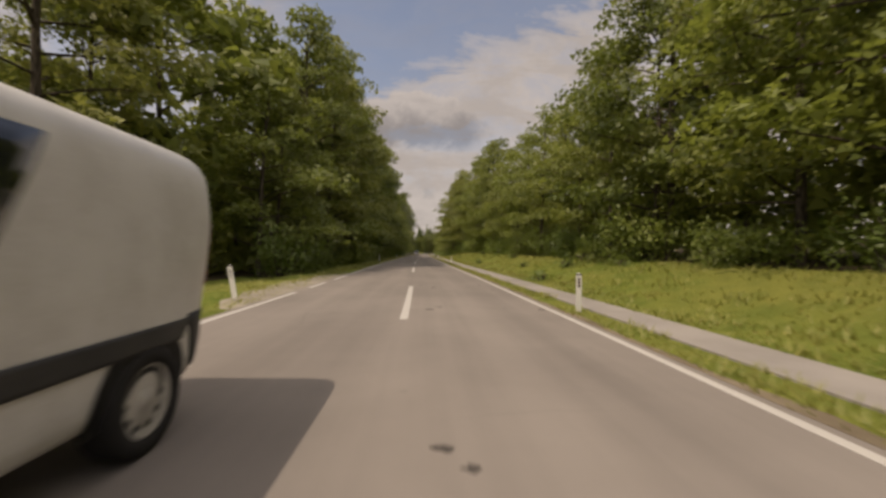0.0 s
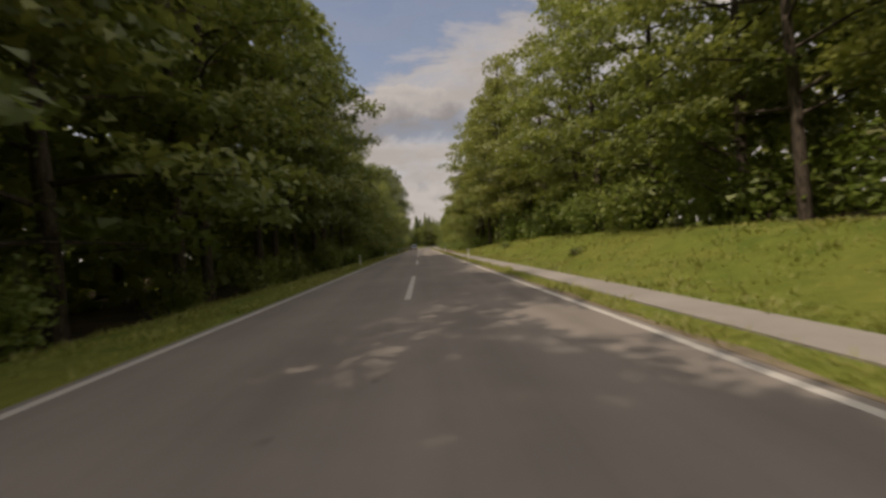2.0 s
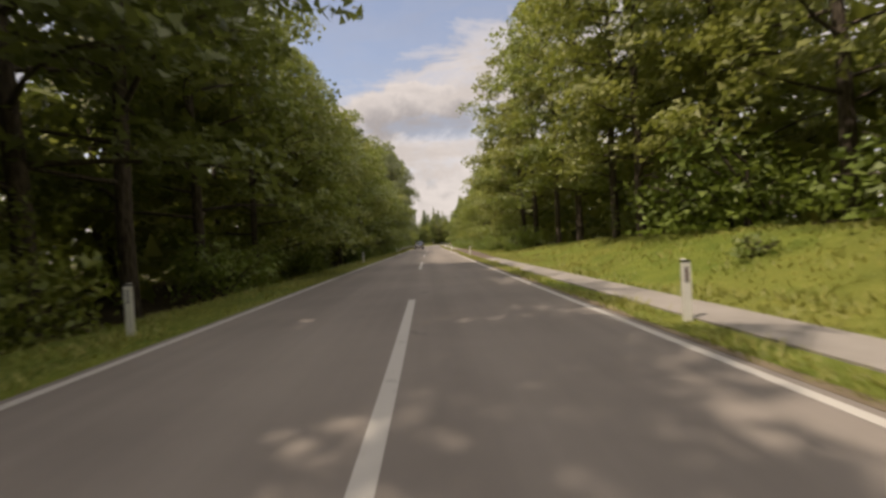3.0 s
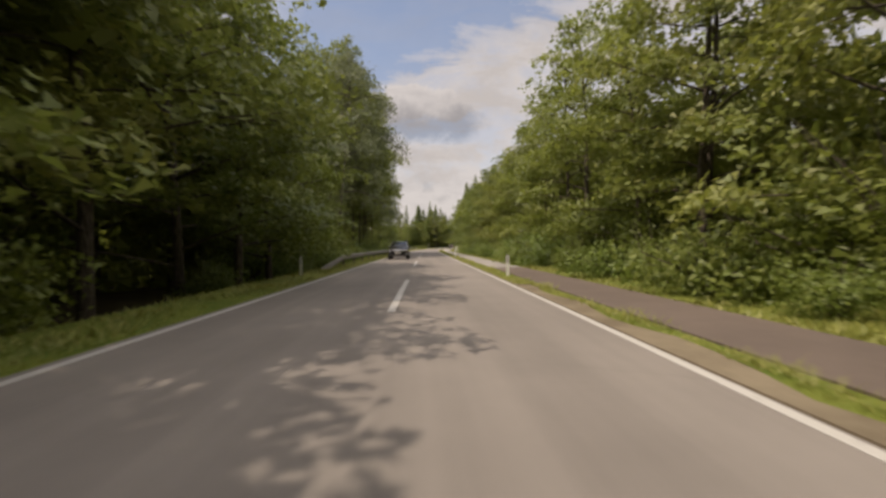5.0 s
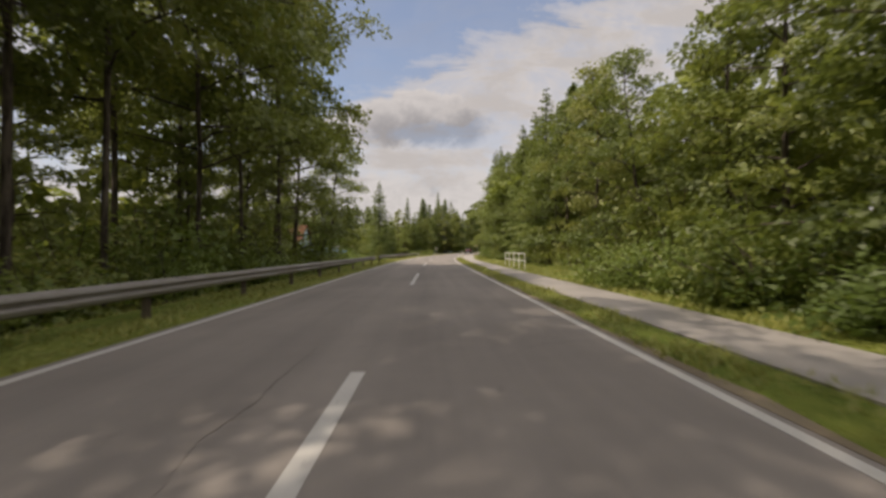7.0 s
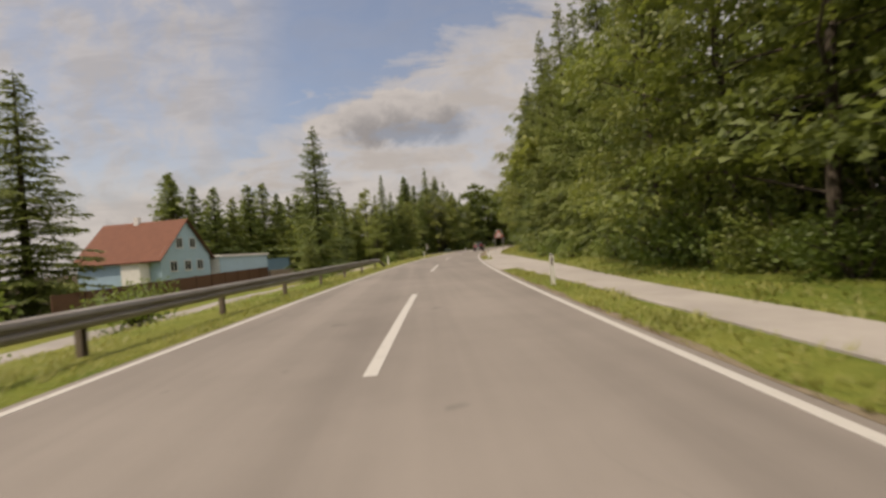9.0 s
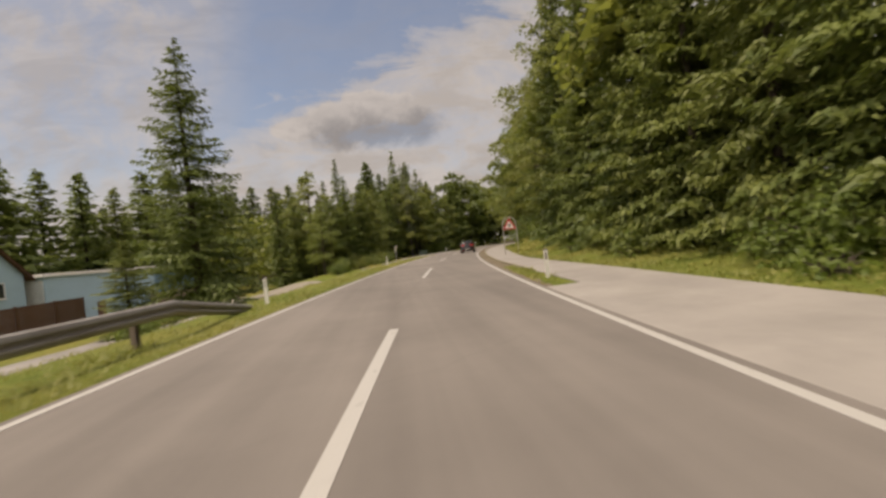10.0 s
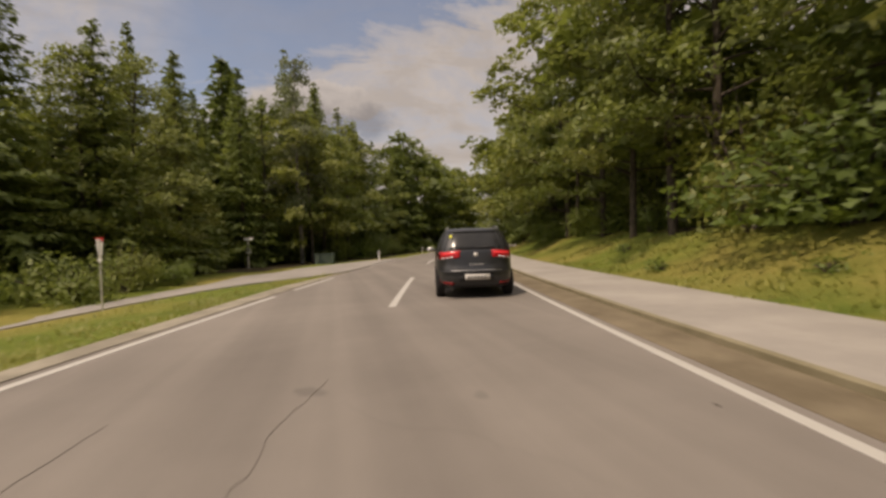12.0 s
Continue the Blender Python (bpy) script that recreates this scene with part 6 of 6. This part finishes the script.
def grey_hatchback():
    car = tagged(new("car"), "dark grey compact family car seen from behind, driving", "car")
    shell = Shell([(0.24, 0.20, 4.20, 0.78), (0.34, 0.05, 4.38, 0.865), (0.50, 0.0, 4.46, 0.885), (0.64, 0.01, 4.44, 0.89), (0.74, 0.05, 4.42, 0.89), (0.86, 0.07, 4.22, 0.888), (0.97, 0.09, 3.72, 0.88),
                   (1.05, 0.11, 3.28, 0.865), (1.25, 0.22, 2.92, 0.795), (1.43, 0.35, 2.55, 0.715), (1.52, 0.43, 2.30, 0.655), (1.565, 0.58, 2.0, 0.56), (1.585, 0.95, 1.7, 0.38)])
    shell.mesh("body", CAR_GREY, car)
    shell.panel("rear_window", ((-0.83, 1.09), (0.83, 1.09), (0.66, 1.485), (-0.66, 1.485)), "tail", REAR_GLASS, car, 0.005, "dark rear window", 12, 6)
    shell.panel("sticker", ((0.50, 1.35), (0.565, 1.35), (0.555, 1.42), (0.50, 1.42)), "tail", STICKER, car, 0.009, "small yellow sticker", 2, 2)
    shell.panel("wiper", ((-0.34, 1.135), (0.0, 1.125), (0.0, 1.145), (-0.34, 1.15)), "tail", BLACK_PLASTIC, car, 0.02, "", 4, 1)
    shell.panel("spoiler", ((-0.57, 1.495), (0.57, 1.495), (0.50, 1.54), (-0.50, 1.54)), "tail", CAR_GREY, car, 0.035, "", 12, 3)
    for sgn in (-1, 1):
        lamp = shell.panel("tail_lamp", ((sgn * 0.36, 0.915), (sgn * 0.86, 0.875), (sgn * 0.865, 1.04), (sgn * 0.34, 1.075)), "tail", LAMP_LIT, car, 0.014, "lit red tail lamp", 10, 5)
        shell.panel("glow_band", ((sgn * 0.40, 0.985), (sgn * 0.78, 0.965), (sgn * 0.78, 1.02), (sgn * 0.38, 1.045)), "tail", LAMP_GLOW, lamp, 0.018, "brighter red light band", 6, 2)
        shell.panel("smoked_edge", ((sgn * 0.79, 0.885), (sgn * 0.855, 0.882), (sgn * 0.86, 1.03), (sgn * 0.79, 1.035)), "tail", LAMP_SMOKE, lamp, 0.019, "dark outer edge", 3, 3)
        for k in range(3):
            a = 0.50 + 0.095 * k
            shell.panel("clear_lens", ((sgn * a, 0.905 - 0.012 * k), (sgn * (a + 0.07), 0.897 - 0.012 * k), (sgn * (a + 0.07), 0.935 - 0.012 * k), (sgn * a, 0.943 - 0.012 * k)), "tail", LAMP_CLEAR, lamp, 0.019, "", 2, 2)
        shell.panel("fog_lamp", ((sgn * 0.50, 0.30), (sgn * 0.79, 0.33), (sgn * 0.80, 0.39), (sgn * 0.50, 0.37)), "tail", LAMP_RED, car, 0.01, "red reflector", 4, 2)
        mirror(2.75, sgn * 0.90, 1.08, ALLOY, car)
        both = "right" if sgn < 0 else "left"
        shell.panel("door_seam", ((1.30, 0.42), (1.308, 0.42), (1.318, 1.06), (1.31, 1.06)), both, BLACK_PLASTIC, car, 0.002)
    for sgn in (-1, 1):
        shell.panel("hatch_seam", ((sgn * 0.50, 0.62), (sgn * 0.508, 0.62), (sgn * 0.575, 0.90), (sgn * 0.567, 0.90)), "tail", BLACK_PLASTIC, car, 0.003, "", 1, 4)
    shell.panel("bumper_step", ((-0.82, 0.585), (0.82, 0.585), (0.80, 0.625), (-0.80, 0.625)), "tail", CAR_GREY, car, 0.04, "", 12, 2)
    shell.panel("chrome_strip", ((-0.56, 0.628), (0.56, 0.628), (0.55, 0.642), (-0.55, 0.642)), "tail", ALLOY, car, 0.02, "", 8, 1)
    shell.panel("plate_recess", ((-0.40, 0.385), (0.40, 0.385), (0.36, 0.575), (-0.36, 0.575)), "tail", BLACK_PLASTIC, car, 0.006, "", 8, 2)
    shell.panel("lower_valance", ((-0.72, 0.25), (0.72, 0.25), (0.70, 0.31), (-0.70, 0.31)), "tail", BLACK_PLASTIC, car, 0.012, "", 8, 2)
    number_plate(shell, "tail", -0.29, 0.26, 0.43, 0.555, car)
    shell.panel("badge", ((-0.045, 0.935), (0.045, 0.935), (0.045, 1.015), (-0.045, 1.015)), "tail", TUBE_GREY, car, 0.012, "small silver badge", 2, 2)
    for k in range(6):
        shell.panel("letter_bar", ((-0.16 + 0.055 * k, 0.745), (-0.12 + 0.055 * k, 0.745), (-0.12 + 0.055 * k, 0.768), (-0.16 + 0.055 * k, 0.768)), "tail", ALLOY, car, 0.009, "", 1, 1)
    both_sides(shell, "side_window", ((0.62, 1.08), (2.75, 1.08), (2.30, 1.44), (0.80, 1.44)), CAR_GLASS, car)
    shell.panel("windscreen", ((-0.70, 1.07), (0.70, 1.07), (0.58, 1.45), (-0.58, 1.45)), "nose", CAR_GLASS, car)
    part("exhaust", tube_bm([(0.0, 0.55, 0.24), (0.35, 0.55, 0.26)], 0.03, 10), BLACK_PLASTIC, car)
    for sgn in (-1, 1):
        part("roof_rail", tube_bm([(0.62, sgn * 0.57, 1.54), (0.78, sgn * 0.58, 1.60), (2.0, sgn * 0.58, 1.61), (2.15, sgn * 0.58, 1.55)], 0.018, 6), ALLOY, car)
        for x in (0.78, 3.36):
            arch(shell, x, 0.32, "right" if sgn < 0 else "left", BLACK_PLASTIC, car)
            wheel(x, sgn * 0.79, 0.32, 0.205, ALLOY, 10, car)
    return car


lead = grey_hatchback()
lead.matrix_basis = spot(285.15, 1.80, 0.0, 90)


def white_van():
    van = tagged(new("van"), "dirty white panel van with black side trim, passing", "van")
    shell = Shell([(0.30, 0.26, 4.15, 0.80), (0.40, 0.19, 4.25, 0.845), (0.62, 0.15, 4.28, 0.86), (0.85, 0.11, 4.15, 0.86), (1.0, 0.08, 3.75, 0.86), (1.15, 0.05, 3.3, 0.855),
                   (1.40, 0.01, 2.95, 0.845), (1.60, 0.02, 2.70, 0.83), (1.78, 0.045, 2.50, 0.80), (1.88, 0.085, 2.30, 0.745), (1.945, 0.20, 2.1, 0.63), (1.975, 0.5, 1.9, 0.42)], corner=7.5)
    shell.mesh("body", VAN_WHITE, van)
    both_sides(shell, "door_window", ((1.93, 1.16), (3.0, 1.14), (2.5, 1.73), (1.63, 1.74)), CAR_GLASS, van)
    both_sides(shell, "side_trim", ((0.16, 0.62), (3.9, 0.62), (3.9, 0.75), (0.02, 0.75)), BLACK_PLASTIC, van, 0.015, "black plastic side trim")
    both_sides(shell, "rear_corner", ((0.19, 0.36), (0.46, 0.40), (0.52, 0.775), (0.14, 0.775)), BLACK_PLASTIC, van, 0.014, "black plastic bumper corner")
    shell.panel("rear_bumper", ((-0.80, 0.36), (0.80, 0.36), (0.80, 0.70), (-0.80, 0.70)), "tail", BLACK_PLASTIC, van, 0.03, "black plastic bumper")
    for sgn in (-1, 1):
        shell.panel("tail_lamp", ((sgn * 0.66, 0.95), (sgn * 0.80, 0.95), (sgn * 0.78, 1.45), (sgn * 0.66, 1.45)), "tail", LAMP_RED, van, 0.01)
        for x in (0.97, 3.42):
            arch(shell, x, 0.325, "right" if sgn < 0 else "left", BLACK_PLASTIC, van, 1.32)
            wheel(x, sgn * 0.775, 0.325, 0.20, STEEL_RIM, 0, van)
    shell.panel("windscreen", ((-0.70, 1.12), (0.70, 1.12), (0.62, 1.72), (-0.62, 1.72)), "nose", CAR_GLASS, van)
    for sgn in (-1, 1):
        shell.panel("headlamp", ((sgn * 0.45, 0.75), (sgn * 0.78, 0.75), (sgn * 0.78, 0.92), (sgn * 0.45, 0.90)), "nose", LAMP_CLEAR, van, 0.01)
    return van


van = white_van()
van.matrix_basis = spot(-8.1, -2.17, 0.0, -90)


def black_suv():
    suv = tagged(new("suv"), "glossy black sport utility vehicle with chrome trim, oncoming", "car")
    shell = Shell([(0.30, 0.20, 4.08, 0.80), (0.40, 0.06, 4.22, 0.87), (0.60, 0.0, 4.30, 0.905), (0.80, 0.02, 4.29, 0.905), (0.94, 0.06, 4.22, 0.90), (1.03, 0.08, 3.92, 0.89),
                   (1.12, 0.10, 3.26, 0.87), (1.30, 0.20, 2.90, 0.81), (1.48, 0.34, 2.48, 0.745), (1.60, 0.46, 2.16, 0.68), (1.655, 0.66, 2.0, 0.58), (1.675, 1.0, 1.7, 0.40)])
    shell.mesh("body", CAR_BLACK, suv)
    both_sides(shell, "side_window", ((2.12, 1.12), (2.86, 1.12), (2.22, 1.505), (2.06, 1.53)), CAR_GLASS, suv)
    both_sides(shell, "side_window", ((1.28, 1.12), (2.06, 1.12), (2.00, 1.53), (1.32, 1.53)), CAR_GLASS, suv)
    both_sides(shell, "side_window", ((0.55, 1.14), (1.20, 1.12), (1.24, 1.52), (0.78, 1.50)), CAR_GLASS, suv)
    bow = [(2.92, 1.10), (2.70, 1.25), (2.46, 1.40), (2.20, 1.52), (2.02, 1.56), (1.80, 1.575), (1.30, 1.57), (0.92, 1.53), (0.66, 1.42), (0.50, 1.26), (0.46, 1.12)]
    for p, q in zip(bow, bow[1:]):
        d = (Vector(q) - Vector(p)).normalized() * 0.014
        quad = ((p[0] - d.y, p[1] + d.x), (q[0] - d.y, q[1] + d.x), (q[0] + d.y, q[1] - d.x), (p[0] + d.y, p[1] - d.x))
        both_sides(shell, "chrome_arc", quad, CHROME, suv, 0.012)
    both_sides(shell, "chrome_sill", ((0.46, 1.085), (2.92, 1.085), (2.92, 1.108), (0.46, 1.108)), CHROME, suv, 0.012, "chrome window trim")
    both_sides(shell, "shoulder_crease", ((0.25, 0.985), (3.6, 0.955), (3.6, 0.972), (0.25, 1.0)), CAR_BLACK, suv, 0.012)
    for x in (1.28, 2.24):
        both_sides(shell, "door_seam", ((x, 0.45), (x + 0.008, 0.45), (x + 0.02, 1.08), (x + 0.012, 1.08)), BLACK_PLASTIC, suv, 0.002)
    for x in (1.45, 2.42):
        both_sides(shell, "door_handle", ((x, 0.90), (x + 0.2, 0.905), (x + 0.2, 0.93), (x, 0.925)), CAR_BLACK, suv, 0.03)
    both_sides(shell, "lower_trim", ((0.2, 0.32), (4.1, 0.32), (4.1, 0.42), (0.2, 0.42)), BLACK_PLASTIC, suv, 0.012)
    both_sides(shell, "chrome_strip", ((1.25, 0.47), (3.0, 0.47), (3.0, 0.49), (1.25, 0.49)), CHROME, suv, 0.010)
    shell.panel("windscreen", ((-0.74, 1.14), (0.74, 1.14), (0.60, 1.57), (-0.60, 1.57)), "nose", CAR_GLASS, suv)
    shell.panel("rear_window", ((-0.66, 1.14), (0.66, 1.14), (0.56, 1.54), (-0.56, 1.54)), "tail", CAR_GLASS, suv)
    shell.panel("grille", ((-0.42, 0.745), (0.42, 0.745), (0.46, 0.92), (-0.46, 0.92)), "nose", BLACK_PLASTIC, suv, 0.006)
    for z in (0.765, 0.825, 0.885):
        shell.panel("grille_bar", ((-0.43, z), (0.43, z), (0.44, z + 0.026), (-0.44, z + 0.026)), "nose", CHROME, suv, 0.018, "chrome grille bar", 8, 1)
    shell.panel("emblem", ((-0.07, 0.76), (0.07, 0.76), (0.07, 0.90), (-0.07, 0.90)), "nose", CHROME, suv, 0.026, "", 3, 3)
    shell.panel("lower_intake", ((-0.45, 0.38), (0.45, 0.38), (0.52, 0.56), (-0.52, 0.56)), "nose", BLACK_PLASTIC, suv, 0.006)
    shell.panel("skid_plate", ((-0.70, 0.315), (0.70, 0.315), (0.72, 0.365), (-0.72, 0.365)), "nose", ALLOY, suv, 0.02, "silver lower trim", 10, 2)
    number_plate(shell, "nose", -0.26, 0.26, 0.54, 0.65, suv)
    for sgn in (-1, 1):
        lamp = shell.panel("headlamp", ((sgn * 0.46, 0.765), (sgn * 0.82, 0.80), (sgn * 0.85, 0.955), (sgn * 0.48, 0.90)), "nose", LAMP_DARK, suv, 0.012, "grey clear headlamp", 8, 4)
        for k in range(7):
            a = 0.56 + 0.038 * k
            z = 0.79 + 0.005 * k + 0.004 * max(0, k - 4) ** 2
            shell.panel("light_dot", ((sgn * a, z), (sgn * (a + 0.014), z), (sgn * (a + 0.014), z + 0.014), (sgn * a, z + 0.014)), "nose", DAY_LIGHT, lamp, 0.018, "", 1, 1)
        for a in (0.58, 0.67):
            shell.panel("projector", ((sgn * a, 0.835), (sgn * (a + 0.06), 0.84), (sgn * (a + 0.06), 0.895), (sgn * a, 0.885)), "nose", CHROME, lamp, 0.018, "", 3, 3)
        fog = under(new("fog_lamp"), suv)
        spot_at, face = shell.tree.ray_cast(Vector((9, sgn * 0.73, 0.56)), Vector((-1, 0, 0)))[:2]
        face = (face if face.x > 0 else -face).normalized()
        flat = face.cross(Vector((0, 0, 1))).normalized()
        tall = flat.cross(face)
        ring = [spot_at + face * 0.014 + flat * 0.062 * math.cos(k * math.tau / 20) + tall * 0.062 * math.sin(k * math.tau / 20) for k in range(21)]
        part("ring", tube_bm(ring, 0.010, 6), CHROME, fog, "chrome ring")
        part("lens", tube_bm([spot_at - face * 0.05, spot_at + face * 0.012], 0.055, 16), LAMP_DARK, fog)
        shell.panel("bumper_fin", ((sgn * 0.54, 0.42), (sgn * 0.80, 0.435), (sgn * 0.80, 0.455), (sgn * 0.54, 0.445)), "nose", ALLOY, suv, 0.018, "", 5, 1)
        shell.panel("tail_lamp", ((sgn * 0.50, 0.95), (sgn * 0.84, 0.92), (sgn * 0.84, 1.08), (sgn * 0.50, 1.06)), "tail", LAMP_RED, suv, 0.012)
        mirror(2.95, sgn * 0.88, 1.16, CAR_BLACK, suv)
        part("roof_rail", tube_bm([(0.66, sgn * 0.62, 1.60), (0.85, sgn * 0.62, 1.655), (1.5, sgn * 0.62, 1.672), (1.95, sgn * 0.62, 1.66), (2.12, sgn * 0.62, 1.59)], 0.02, 6), CHROME, suv, "silver roof rail")
        for x in (0.82, 3.48):
            arch(shell, x, 0.355, "right" if sgn < 0 else "left", BLACK_PLASTIC, suv)
            wheel(x, sgn * 0.80, 0.355, 0.235, ALLOY, 10, suv)
    return suv


suv = black_suv()
suv.matrix_basis = spot(152.75 + 3.48, -1.74, 0.0, -90)
